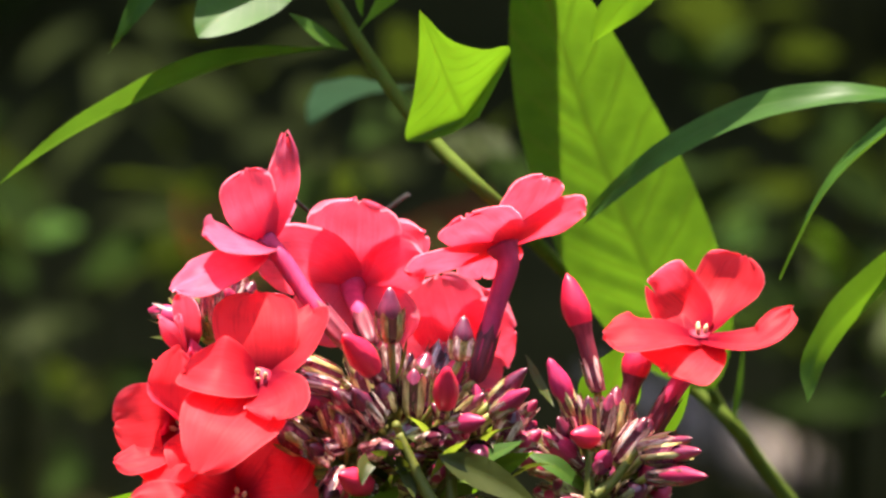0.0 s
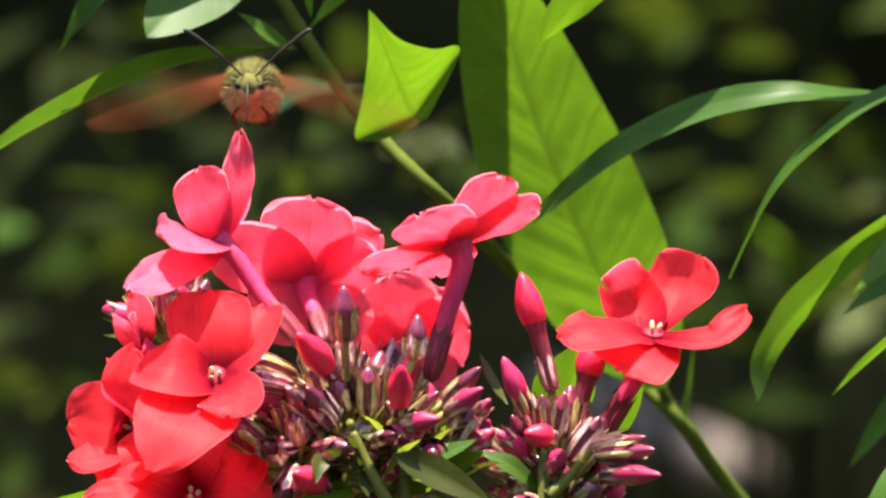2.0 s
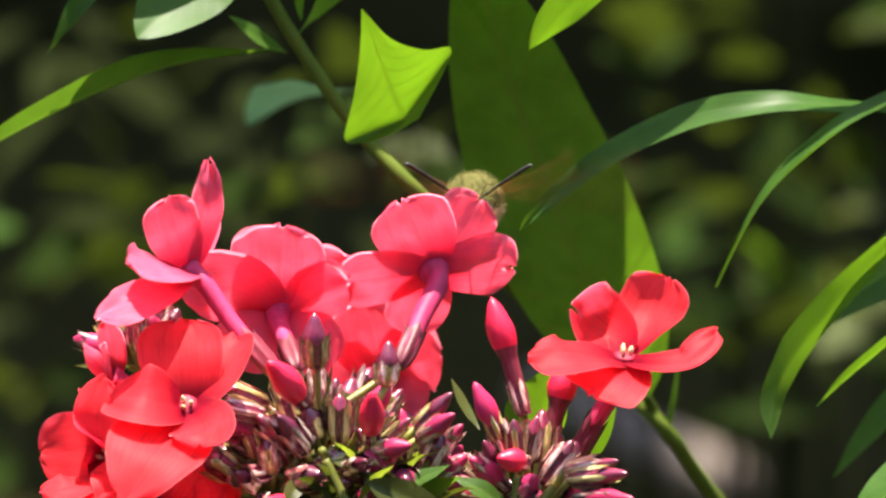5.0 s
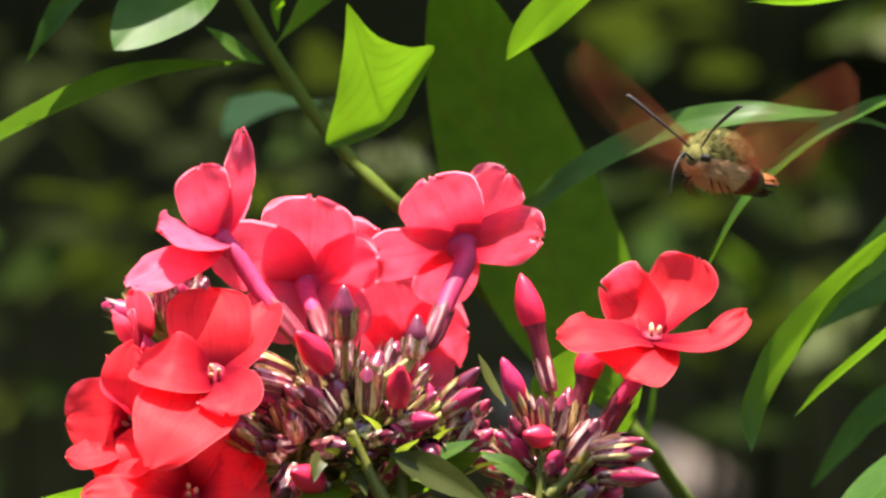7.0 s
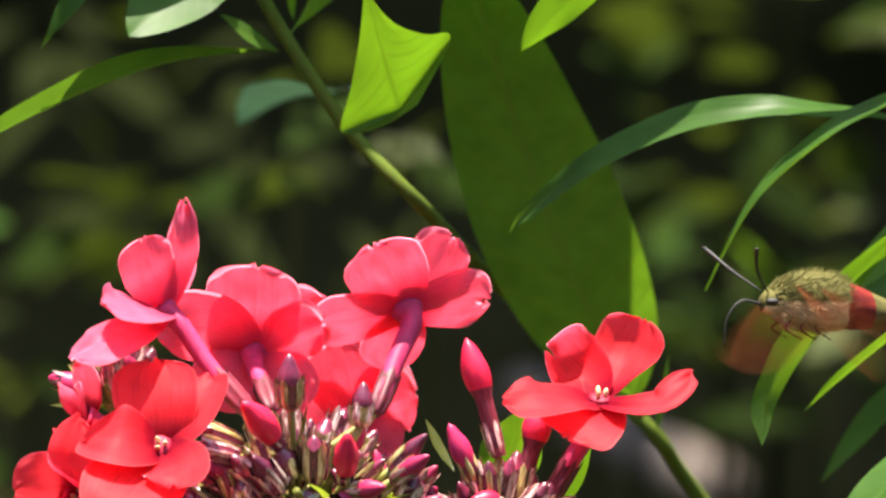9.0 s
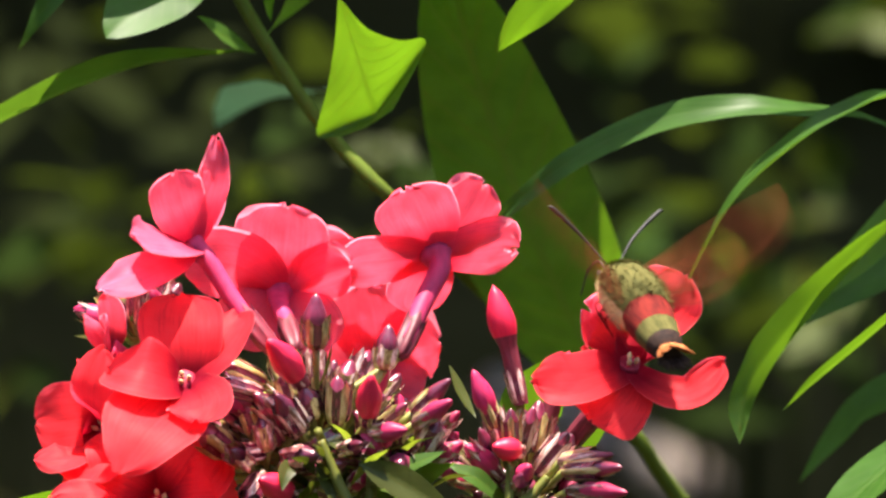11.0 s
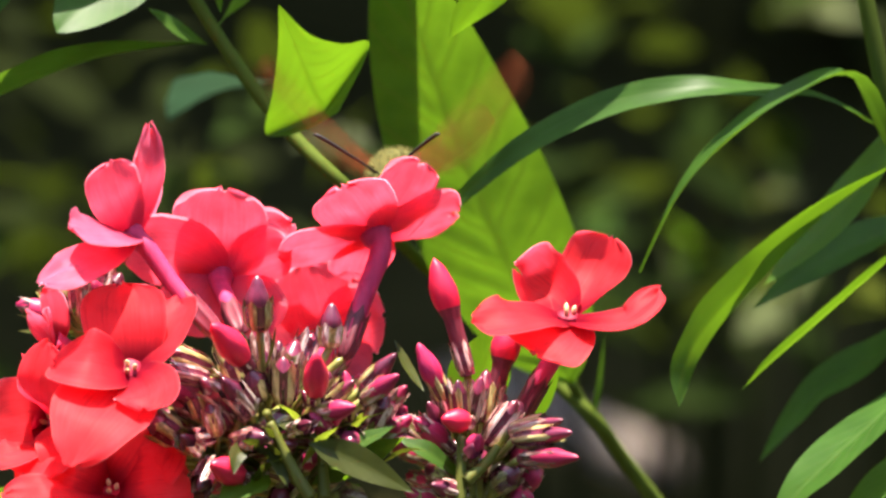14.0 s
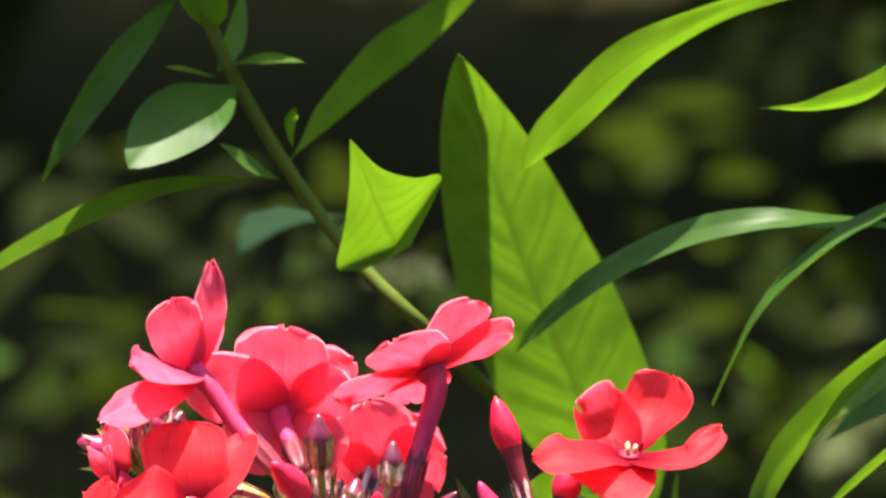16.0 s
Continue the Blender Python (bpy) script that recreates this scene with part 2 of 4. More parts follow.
def sheet(bm, grid, mat=0, flip=False):
    """Faces over a grid of points, with its length and breadth as UV."""
    uvl = bm.loops.layers.uv.verify()
    vs = [[bm.verts.new(p) for p in row] for row in grid]
    nu, nv = len(vs) - 1, len(vs[0]) - 1
    for i in range(nu):
        for j in range(nv):
            ids = [(i, j), (i + 1, j), (i + 1, j + 1), (i, j + 1)]
            if flip:
                ids.reverse()
            f = bm.faces.new([vs[a][b] for a, b in ids])
            f.material_index = mat
            for lp, (a, b) in zip(f.loops, ids):
                lp[uvl].uv = (a / nu, b / nv)
    return vs


def tube(bm, path, radii, sides=10, mat=0, caps=True):
    """A round bar of changing thickness along a path."""
    rings, n = [], len(path)
    x = None
    for i, p in enumerate(path):
        t = (path[min(i + 1, n - 1)] - path[max(i - 1, 0)]).normalized()
        if x is None:
            x = t.orthogonal().normalized()
        x = (x - t * x.dot(t)).normalized()
        y = t.cross(x)
        r = radii[i] if isinstance(radii, (list, tuple)) else radii
        rings.append([bm.verts.new(p + r * (math.cos(a) * x + math.sin(a) * y)) for a in (2 * math.pi * k / sides for k in range(sides))])
    for a, b in zip(rings, rings[1:]):
        for k in range(sides):
            f = bm.faces.new((a[k], a[(k + 1) % sides], b[(k + 1) % sides], b[k]))
            f.material_index = mat
    if caps:
        bm.faces.new(list(reversed(rings[0]))).material_index = mat
        bm.faces.new(rings[-1]).material_index = mat


def blob(bm, sections, sides=16, mat=0):
    """A closed body along y from sections (y, half width, half height, z)."""
    rings = []
    for y, w, h, z in sections:
        rings.append([bm.verts.new((w * math.cos(a), y, z + h * math.sin(a))) for a in (2 * math.pi * k / sides for k in range(sides))])
    for a, b in zip(rings, rings[1:]):
        for k in range(sides):
            bm.faces.new((a[k], b[k], b[(k + 1) % sides], a[(k + 1) % sides])).material_index = mat
    bm.faces.new(rings[0]).material_index = mat
    bm.faces.new(list(reversed(rings[-1]))).material_index = mat


def basis(axis, right=(1, 0, 0)):
    """A turn whose z is axis and whose x leans to the right."""
    z = Vector(axis).normalized()
    x = Vector(right)
    x = (x - z * x.dot(z)).normalized()
    return Matrix((x, z.cross(x), z)).transposed().to_4x4()


def leaf(parent, points, width, material=None, normal=(0, -0.3, 1), fold=0.15, peak=0.45, base=0.1, wave=0.03, name="leaf", label="", seed=0, turn=0.0, start=0.0, n=26, origin=None, sharp=1.0, quilt=0.0, rib=60.0):
    """A leaf blade along the points: width in mm, normal the way its upper side faces, turn its twist to the tip in degrees; quilt: how far it swells between its rib side veins, in mm."""
    path = spline(points, n)
    cols = 8 if quilt == 0 else 24
    o = Vector(origin) if origin else Vector()
    w = width / 2000
    power = math.log(0.5) / math.log(peak)
    length = sum((b - a).length for a, b in zip(path, path[1:]))
    rows = []
    for i, p in enumerate(path):
        s = i / n
        t = (path[min(i + 1, n)] - path[max(i - 1, 0)]).normalized()
        nn = Vector(normal)
        nn = (nn - t * nn.dot(t)).normalized()
        nn = Matrix.Rotation(radians(start + turn * s), 3, t) @ nn
        side = t.cross(nn)
        half = w * max(base * (1 - s), math.sin(math.pi * min(0.999, s ** power)) ** sharp)
        row = []
        for j in range(cols + 1):
            v = 2 * j / cols - 1
            ruff = wave * length * 0.4 * v * v * noise.noise((s * 5 + seed * 7.3, v * 0.8, seed * 3.1))
            swell = quilt / 1000 * (0.5 - 0.5 * math.sin(rib * (s - 0.13 * abs(v)))) ** 0.7 * min(1, 6 * abs(v)) * (1 - v ** 4)
            row.append(p - o + side * half * v + nn * (half * fold * (abs(v) - 0.4) + ruff + swell))
        rows.append(row)
    bm = bmesh.new()
    sheet(bm, rows)
    m = Matrix.Translation(o) if origin else None
    return part(name, bm, material or LEAF, parent, label, m)


# ---- ground and distance ----
def ground():
    bm = bmesh.new()
    n = 60
    grid = []
    for i in range(n + 1):
        row = []
        for j in range(n + 1):
            a, b = i / n * 2 - 1, j / n * 2 - 1
            x, y = 40 * a * abs(a) ** 1.5, 3 + 40 * b * abs(b) ** 1.5
            row.append((x, y, 0.03 * noise.noise((x * 2, y * 2, 0)) - 0.02))
        grid.append(row)
    sheet(bm, grid, flip=True)
    tagged(part("ground", bm, SOIL), "dark bare soil in deep shade under the plants", "ground", kind="structure")


ground()


def leafy(name, label, category, centre, size, count, leaf_size, material, seed, kind="", shell=0.35):
    """A bush: stems and a loose crown of many single leaves."""
    rnd = random.Random(seed)
    ob = thing(name, pose(centre[0], centre[1], 0), label, category, "shrubs round the garden bed" if name == "hedge_shrub" else "low plants behind the flowers", kind)
    for k in range(7 if size[2] > 0.5 else 2):
        bm = bmesh.new()
        a = rnd.uniform(0, 6.28)
        foot = Vector((0.1 * size[0] * math.cos(a), 0.1 * size[1] * math.sin(a), -0.03))
        tip = Vector((0.7 * size[0] * rnd.uniform(-1, 1), 0.7 * size[1] * rnd.uniform(-1, 1), centre[2] + size[2] * rnd.uniform(-0.2, 0.7)))
        mid = foot.lerp(tip, 0.5) + Vector((0, 0, 0.1 * size[2]))
        tube(bm, spline([foot, mid, tip], 8), [0.009 * min(1, size[2] / 0.4 + 0.25) * (1 - i / 10) for i in range(9)], 6)
        part("stem", bm, STEM_SHADED, ob)
    bm = bmesh.new()
    uvl = bm.loops.layers.uv.verify()
    for k in range(count):
        d = Vector((rnd.gauss(0, 1), rnd.gauss(0, 1), rnd.gauss(0, 1))).normalized() * rnd.uniform(shell, 1) ** 0.5
        p = Vector((d.x * size[0], d.y * size[1], centre[2] + d.z * size[2]))
        p += 0.25 * min(size) * Vector(noise.noise_vector(p * 3 / min(size)))
        if p.z < 0.02:
            continue
        m = Euler((rnd.uniform(-0.9, 0.9), rnd.uniform(-0.9, 0.9), rnd.uniform(0, 6.28))).to_matrix()
        l = leaf_size * rnd.uniform(0.6, 1.3)
        shape = ((0, 0, 0), (0.22, 0.4, 0.05), (0.16, 0.75, 0.0), (0, 1, -0.1), (-0.16, 0.75, 0.0), (-0.22, 0.4, 0.05))
        f = bm.faces.new([bm.verts.new(p + m @ (Vector(q) * l)) for q in shape])
        for lp, q in zip(f.loops, shape):
            lp[uvl].uv = (q[1], q[0] + 0.5)
    part("crown", bm, material, ob)
    return ob


# added hedge, its tops unseen; the back row throws shade over the soil
for i, (x, y, z, sx, sy, sz, c) in enumerate([(-2.2, 4.2, 2.5, 1.4, 0.8, 2.6, 11000), (-0.7, 4.4, 2.6, 1.4, 0.8, 2.6, 11000), (0.8, 4.2, 2.5, 1.4, 0.8, 2.6, 11000), (2.3, 4.3, 2.5, 1.4, 0.8, 2.6, 11000),
                                              (-4.2, 4.2, 2.0, 1.4, 0.9, 2.4, 5000), (4.2, 4.2, 2.0, 1.4, 0.9, 2.4, 5000),
                                              (-4.0, 1.0, 1.8, 0.9, 1.7, 2.2, 4000), (4.0, 1.0, 1.8, 0.9, 1.7, 2.2, 4000), (-4.0, -2.4, 1.8, 1.0, 1.7, 2.2, 4000), (4.0, -2.4, 1.8, 1.0, 1.7, 2.2, 4000),
                                              (-2.0, -4.2, 2.0, 1.4, 0.8, 2.4, 5000), (0.2, -4.4, 2.0, 1.4, 0.8, 2.4, 5000), (2.3, -4.2, 2.0, 1.4, 0.8, 2.4, 5000)]):
    leafy("hedge_shrub", "tall dense dark green shrub in shade, added beside the bed", "shrub", (x, y, z), (sx, sy, sz), c, 0.2, LEAF_SHADED, 40 + i)


# ---- fallen branch and low plants behind ----
def on_ground(u, v, lift=0.0):
    """Where the line of sight through a plate point meets the soil, raised by lift."""
    eye = EYE.translation
    way = (PLATE @ at(u, v) - eye).normalized()
    return eye + way * ((lift - eye.z) / way.z)


def branch():
    a, b = on_ground(1060, 685, 0.024), on_ground(1430, 845, 0.024)
    ob = thing("fallen_branch", Matrix.Translation(a), "weathered grey brown fallen branch lying on dark soil", "branch")
    path = spline([Vector(), (b - a) * 0.3 + Vector((0, 0, 0.004)), (b - a) * 0.65, b - a], 20)
    bm = bmesh.new()
    tube(bm, path, [0.0145 * (1 + 0.1 * noise.noise((i * 0.6, 1, 2))) * (0.8 if i == 20 else 1) for i in range(21)], 16)
    part("bark", bm, BARK, ob)
    bm = bmesh.new()
    mid = path[7]
    tube(bm, spline([mid, mid + Vector((0.02, 0.03, 0.025)), mid + Vector((0.03, 0.07, 0.04))], 6), [0.007 - 0.0006 * i for i in range(7)], 8)
    part("twig", bm, BARK, ob)


branch()

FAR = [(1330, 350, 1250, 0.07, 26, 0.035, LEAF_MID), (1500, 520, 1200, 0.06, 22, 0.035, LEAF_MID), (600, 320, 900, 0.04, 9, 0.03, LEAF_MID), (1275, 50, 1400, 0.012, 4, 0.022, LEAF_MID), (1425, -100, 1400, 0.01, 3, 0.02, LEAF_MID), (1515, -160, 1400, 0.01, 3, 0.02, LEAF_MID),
       (60, 430, 1300, 0.06, 9, 0.03, LEAF_MID), (90, 690, 1200, 0.05, 9, 0.03, LEAF_MID), (1560, 60, 1300, 0.04, 8, 0.03, LEAF_MID), (300, 330, 1600, 0.09, 24, 0.035, LEAF_SHADED),
       (450, 500, 1500, 0.08, 24, 0.035, LEAF_SHADED), (655, 285, 500, 0.012, 4, 0.016, LEAF_MID), (865, 262, 520, 0.008, 3, 0.014, LEAF_PALE), (1765, 35, 1300, 0.02, 4, 0.026, LEAF_PALE), 
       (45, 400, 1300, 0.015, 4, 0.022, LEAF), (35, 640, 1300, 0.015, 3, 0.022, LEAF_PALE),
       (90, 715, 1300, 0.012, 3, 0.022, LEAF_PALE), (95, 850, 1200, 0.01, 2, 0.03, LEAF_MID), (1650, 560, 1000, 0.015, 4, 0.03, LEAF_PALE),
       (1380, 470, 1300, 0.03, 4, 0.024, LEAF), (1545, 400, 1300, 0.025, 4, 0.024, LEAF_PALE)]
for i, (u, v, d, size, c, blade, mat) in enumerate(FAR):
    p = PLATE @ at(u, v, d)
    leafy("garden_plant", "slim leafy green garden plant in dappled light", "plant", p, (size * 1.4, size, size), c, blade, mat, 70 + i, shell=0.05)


# ---- leafy stems behind the flower head ----
DOWN = PLATE.to_3x3().inverted() @ Vector((0, 0, -1))


def foot(p):
    """The point on the soil straight below a plate point."""
    return p + DOWN * ((PLATE @ p).z + 0.03)


def rooted(p):
    """Points of a straight upright stem from the soil to p."""
    return [foot(p)] + [p + DOWN * k for k in (0.3, 0.12, 0.05, 0.02, 0.008)] + [p]


def stem(parent, points, r0, r1, material=None, name="stem", sides=10):
    path = spline(points, 10 * (len(points) - 1))
    n = len(path) - 1
    bm = bmesh.new()
    tube(bm, path, [(r0 + (r1 - r0) * i / n) / 1000 * (1 + 0.05 * noise.noise((i * 0.7, r0, 0))) for i in range(n + 1)], sides)
    return part(name, bm, material or STEM, parent)


back = thing("leafy_stem", PLATE, "tall green leaning stem with pointed green leaves behind the flowers", "plant")
n0 = at(1640, 1180, 128)
stem(back, rooted(n0) + [at(1480, 990, 124), at(1350, 825, 116), at(1285, 740, 108), at(1130, 600, 112), at(985, 466, 100), at(885, 366, 58), at(745, 226, 58), at(630, 66, 58), at(535, -100, 58), at(470, -250, 58)], 1.35, 1.0)
stem(back, [at(1285, 742, 108), at(1272, 716, 108), at(1258, 690, 106)], 0.9, 0.8, name="petiole")
leaf(back, [at(1258, 690, 106), at(1204, 592, 101), at(1134, 450, 92), at(1052, 250, 83), at(985, 50, 72), at(935, -130, 58)], 23.5, LEAF_BROAD, (0.1, 0.9, 0.3), 0.03, 0.46, 0.08, 0.03, sharp=0.75,
     label="broad veined green leaf lit from behind", seed=3, n=140, quilt=0.5, rib=74.0)
leaf(back, [up(468, 308, 58), up(300, 326, 52), up(150, 377, 48), up(0, 456, 44), up(-130, 552, 40)], 10.5, LEAF_WAXY, (-0.1, 0.12, 0.95), 0.5, 0.5, 0.12, 0.02, seed=5)
leaf(back, [up(415, 145, 56), up(330, 195, 48), up(225, 290, 40)], 12.5, LEAF_WAXY, (0.05, -0.74, 0.62), 0.1, 0.55, 0.1, 0.04, seed=7, label="oval waxy leaf with a sunlit tip", sharp=0.75)
leaf(back, [up(310, -10, 56), up(215, 95, 50), up(130, 215, 46), up(68, 318, 44)], 4.8, LEAF_WAXY, (0.55, -0.6, 0.5), 0.2, 0.4, 0.1, 0.05, seed=9)
leaf(back, [up(385, 120, 58), up(415, 60, 60), up(432, -30, 62)], 3.4, LEAF, (0.4, -0.8, 0.2), 0.3, 0.45, seed=11)
leaf(back, [up(400, 110, 58), up(460, 100, 54), up(540, 105, 50)], 3.8, LEAF, (0, -0.5, 0.85), 0.2, 0.5, seed=13)
leaf(back, [up(380, 130, 58), up(335, 120, 54), up(290, 112, 50)], 3.2, LEAF, (0, -0.5, 0.85), 0.2, 0.5, seed=15)
leaf(back, [up(490, 312, 58), up(440, 285, 54), up(386, 248, 50)], 3.6, LEAF, (0.2, -0.7, 0.6), 0.2, 0.5, seed=17)
leaf(back, [up(508, 285, 58), up(545, 225, 72), up(640, 130, 88), up(760, 40, 100), up(900, -80, 108)], 10.2, LEAF, (-0.3, 0.75, 0.55), 0.08, 0.5, 0.1, 0.03, seed=19, label="long smooth green leaf blade")
leaf(back, [up(515, 255, 58), up(512, 215, 54), up(520, 185, 52)], 2.4, LEAF, (0.3, -0.8, 0.4), 0.2, 0.5, seed=20)


def shaped_leaf(parent, rib, left, right, material, origin, seed=0, label="", n=20, fold=0.0003):
    """A leaf with its own outline: midrib, left and right margins as curves of the same run."""
    rib, left, right = spline(rib, n), spline(left, n), spline(right, n)
    rows = []
    for i in range(n + 1):
        row = []
        for j in range(13):
            v = j / 6 - 1
            e = left[i] if v < 0 else right[i]
            p = rib[i].lerp(e, abs(v))
            p.y += fold * abs(v) * (1 - abs(v)) * 2 + 0.0006 * v * noise.noise((i * 0.2 + seed, v * 2, seed))
            row.append(p - origin)
        rows.append(row)
    bm = bmesh.new()
    sheet(bm, rows)
    return part("leaf", bm, material, parent, label, Matrix.Translation(origin))


folded = shaped_leaf(back, [at(743, 18, 30), at(772, 92, 35), at(803, 168, 41), at(821, 210, 45), at(802, 236, 42)],
                     [at(742, 19, 30), at(741, 95, 36), at(731, 175, 41), at(718, 246, 46), at(760, 250, 44)],
                     [at(744, 19, 30), at(796, 70, 33), at(855, 88, 35), at(904, 90, 37), at(848, 208, 39)], LEAF, at(832, 250, 58), 21,
                     "bright yellow-green folded leaf glowing in the sun")

leaf(back, [at(775, 165, 66), at(715, 150, 120), at(630, 165, 170), at(545, 215, 200)], 17, LEAF_SKY_SHEEN, (0.1, -0.55, 0.8), 0.15, 0.5, seed=23, label="green leaf with the blue sheen of the sky put into its colour")
leaf(back, [at(1296, 758, 109), at(1311, 690, 104), at(1318, 600, 98)], 3.0, LEAF_WAXY, (-0.5, -0.6, 0.6), 0.3, 0.4, 0.3, 0.03, seed=25)

# unseen upper leaves of the same stem, added to shade the ones below
leaf(back, [at(500, -180, 58), at(430, -335, 51), at(330, -335, 46), at(215, -330, 41)], 15.5, LEAF_BROAD, (0.05, -0.05, 1), 0.1, 0.5, 0.1, 0.06, seed=53, sharp=0.35)
leaf(back, [at(490, -210, 58), up(400, -140, 60), up(470, -120, 60), up(560, -130, 61)], 9, LEAF_BROAD, (0, 0, 1), 0.1, 0.5, 0.1, 0.04, seed=57, sharp=0.6)

tall = thing("leafy_stem", PLATE, "tall leafy stem whose top leaf shades the broad leaf below", "plant")
n0 = at(-330, 300, 112)
stem(tall, rooted(n0) + [at(-335, 0, 110), at(-330, -250, 104), at(-280, -400, 94)], 1.6, 1.2)
leaf(tall, [at(-280, -400, 94), at(60, -450, 83), at(420, -460, 77), at(720, -450, 77), at(972, -430, 77)], 56, LEAF, (0.0, -0.05, 1), 0.05, 0.6, 0.1, 0.02, seed=51, sharp=0.15)

side = thing("leafy_stem", PLATE, "arching narrow leaved green plant beside the flowers", "plant")
n0 = at(1900, 700, 55)
stem(side, rooted(n0) + [at(1860, 400, 55), at(1800, 100, 52), at(1730, -250, 50)], 2.0, 1.3)
leaf(side, [at(1840, 260, 54), at(1700, 182, 50), at(1568, 168, 46), at(1465, 167, 45), at(1325, 194, 46.5), at(1180, 265, 47), at(1065, 360, 48.5), at(1030, 400, 50)], 4.6, LEAF_WAXY, (0.0, -0.62, 0.75), 0.1, 0.5, 0.25, 0.02, seed=31, turn=-60, start=14,
     label="long narrow arching leaf with a bright sunlit top")
leaf(side, [at(1850, 330, 52), at(1765, 150, 48), at(1650, 178, 44), at(1545, 250, 42), at(1455, 345, 42), at(1380, 495, 44)], 6.0, LEAF_WAXY, (-0.35, 0.0, 0.9), 0.35, 0.45, 0.2, 0.02, seed=33, start=-15)
hanging = leaf(side, [at(1880, 280, 52), at(1700, 370, 44), at(1570, 480, 42), at(1480, 570, 36), at(1440, 640, 31), at(1428, 712, 29)], 9.0, LEAF, (-0.45, 0.68, 0.55), 0.15, 0.6, 0.1, 0.03, seed=35, origin=at(1880, 280, 52))
leaf(side, [at(1900, 420, 52), at(1800, 490, 44), at(1640, 625, 38), at(1560, 702, 36)], 3.4, LEAF, (-0.4, 0.5, 0.8), 0.2, 0.5, 0.1, 0.02, seed=37)
leaf(side, [at(1890, 560, 70), at(1800, 640, 80), at(1690, 705, 90), at(1590, 830, 95)], 9, LEAF_WAXY, (-0.4, -0.6, 0.6), 0.15, 0.5, 0.1, 0.03, seed=39)
leaf(side, [at(1900, 660, 55), at(1800, 750, 40), at(1690, 850, 32), at(1590, 960, 30)], 10, LEAF_WAXY, (-0.4, -0.5, 0.75), 0.15, 0.5, 0.1, 0.03, seed=41)
leaf(side, [at(1905, 760, 55), at(1840, 840, 40), at(1720, 950, 32)], 8, LEAF, (-0.4, -0.5, 0.75), 0.15, 0.5, 0.1, 0.03, seed=42)
leaf(side, [at(1860, 200, 60), at(1790, 320, 64), at(1690, 430, 66), at(1600, 520, 66)], 10, LEAF, (-0.6, -0.5, 0.55), 0.12, 0.5, 0.1, 0.03, seed=43)
leaf(side, [at(1880, 400, 75), at(1800, 430, 80), at(1690, 480, 85), at(1580, 560, 88)], 9, LEAF_WAXY, (-0.3, -0.6, 0.7), 0.12, 0.5, 0.1, 0.03, seed=45)
# unseen broad top leaf, added to shade the lower right leaves
leaf(side, [at(1735, -240, 50), at(1710, -370, 60), at(1670, -420, 80), at(1630, -430, 104)], 24, LEAF_BROAD, (0, 0, 1), 0.05, 0.55, 0.1, 0.03, seed=59, sharp=0.5)
leaf(side, [at(1760, -160, 52), at(1690, -75, 46), at(1570, -35, 42), at(1468, -30, 40)], 6.5, LEAF, (0, 0.6, 0.8), 0.3, 0.28, 0.1, 0.04, seed=47, sharp=1.3)
leaf(side, [at(1745, -250, 52), at(1600, -248, 52), at(1450, -220, 48), at(1330, -170, 44.5), at(1230, -110, 43.5), at(1150, -40, 43.5), at(1095, 15, 43), at(1045, 78, 45)], 8.6, LEAF, (-0.2, 0.7, 0.7), 0.12, 0.68, 0.1, 0.05, seed=49, sharp=0.8)

# ---- flowering phlox in front ----
PIVOT = at(800, 720, 0)
phlox = thing("phlox_plant", PLATE @ Matrix.Translation(PIVOT), "coral red phlox flower head with purple buds on a green stem", "flowering plant")


def on(u, v, d=0.0):
    """A plate point in the phlox plant's space."""
    return at(u, v, d) - PIVOT


HEART, WING_HEART, REAR_HEART = on(706, 790, 2), on(1062, 850, 2), on(392, 592, 12)


# Buds: a spindle with a ribbed, toothed calyx round its foot.
def spindle(length, r, sleeve, seed):
    """Profile of a closed bud: a thin tube below (sleeve, as share of the length), swollen and pointed above."""
    bm = bmesh.new()
    n, sides = 14, 10
    rings = []
    for i in range(n + 1):
        s = i / n
        if s < sleeve:
            q = 0.55 + 0.1 * s / max(sleeve, 0.01)
        else:
            x = (s - sleeve) / (1 - sleeve)
            q = (0.65 + 0.35 * math.sin(math.pi * min(1, x * 1.25))) * (1 - x ** 5) ** 0.6 + 0.02
        ring = []
        for k in range(sides):
            a = 2 * math.pi * k / sides + 1.4 * s
            rr = r * q * (1 + 0.07 * math.cos(5 * a - 5 * 1.4 * s + 3 * s) * min(1, 3 * s))
            ring.append(bm.verts.new((rr * math.cos(a) + 0.08 * r * math.sin(3 * s + seed), rr * math.sin(a), length * s)))
        rings.append(ring)
    for a, b in zip(rings, rings[1:]):
        for k in range(sides):
            f = bm.faces.new((a[k], a[(k + 1) % sides], b[(k + 1) % sides], b[k]))
            f.material_index = int(a[0].co.z < sleeve * length * 1.1)
    bm.faces.new(rings[-1])
    me = bpy.data.meshes.new("bud")
    bm.to_mesh(me)
    bm.free()
    return me


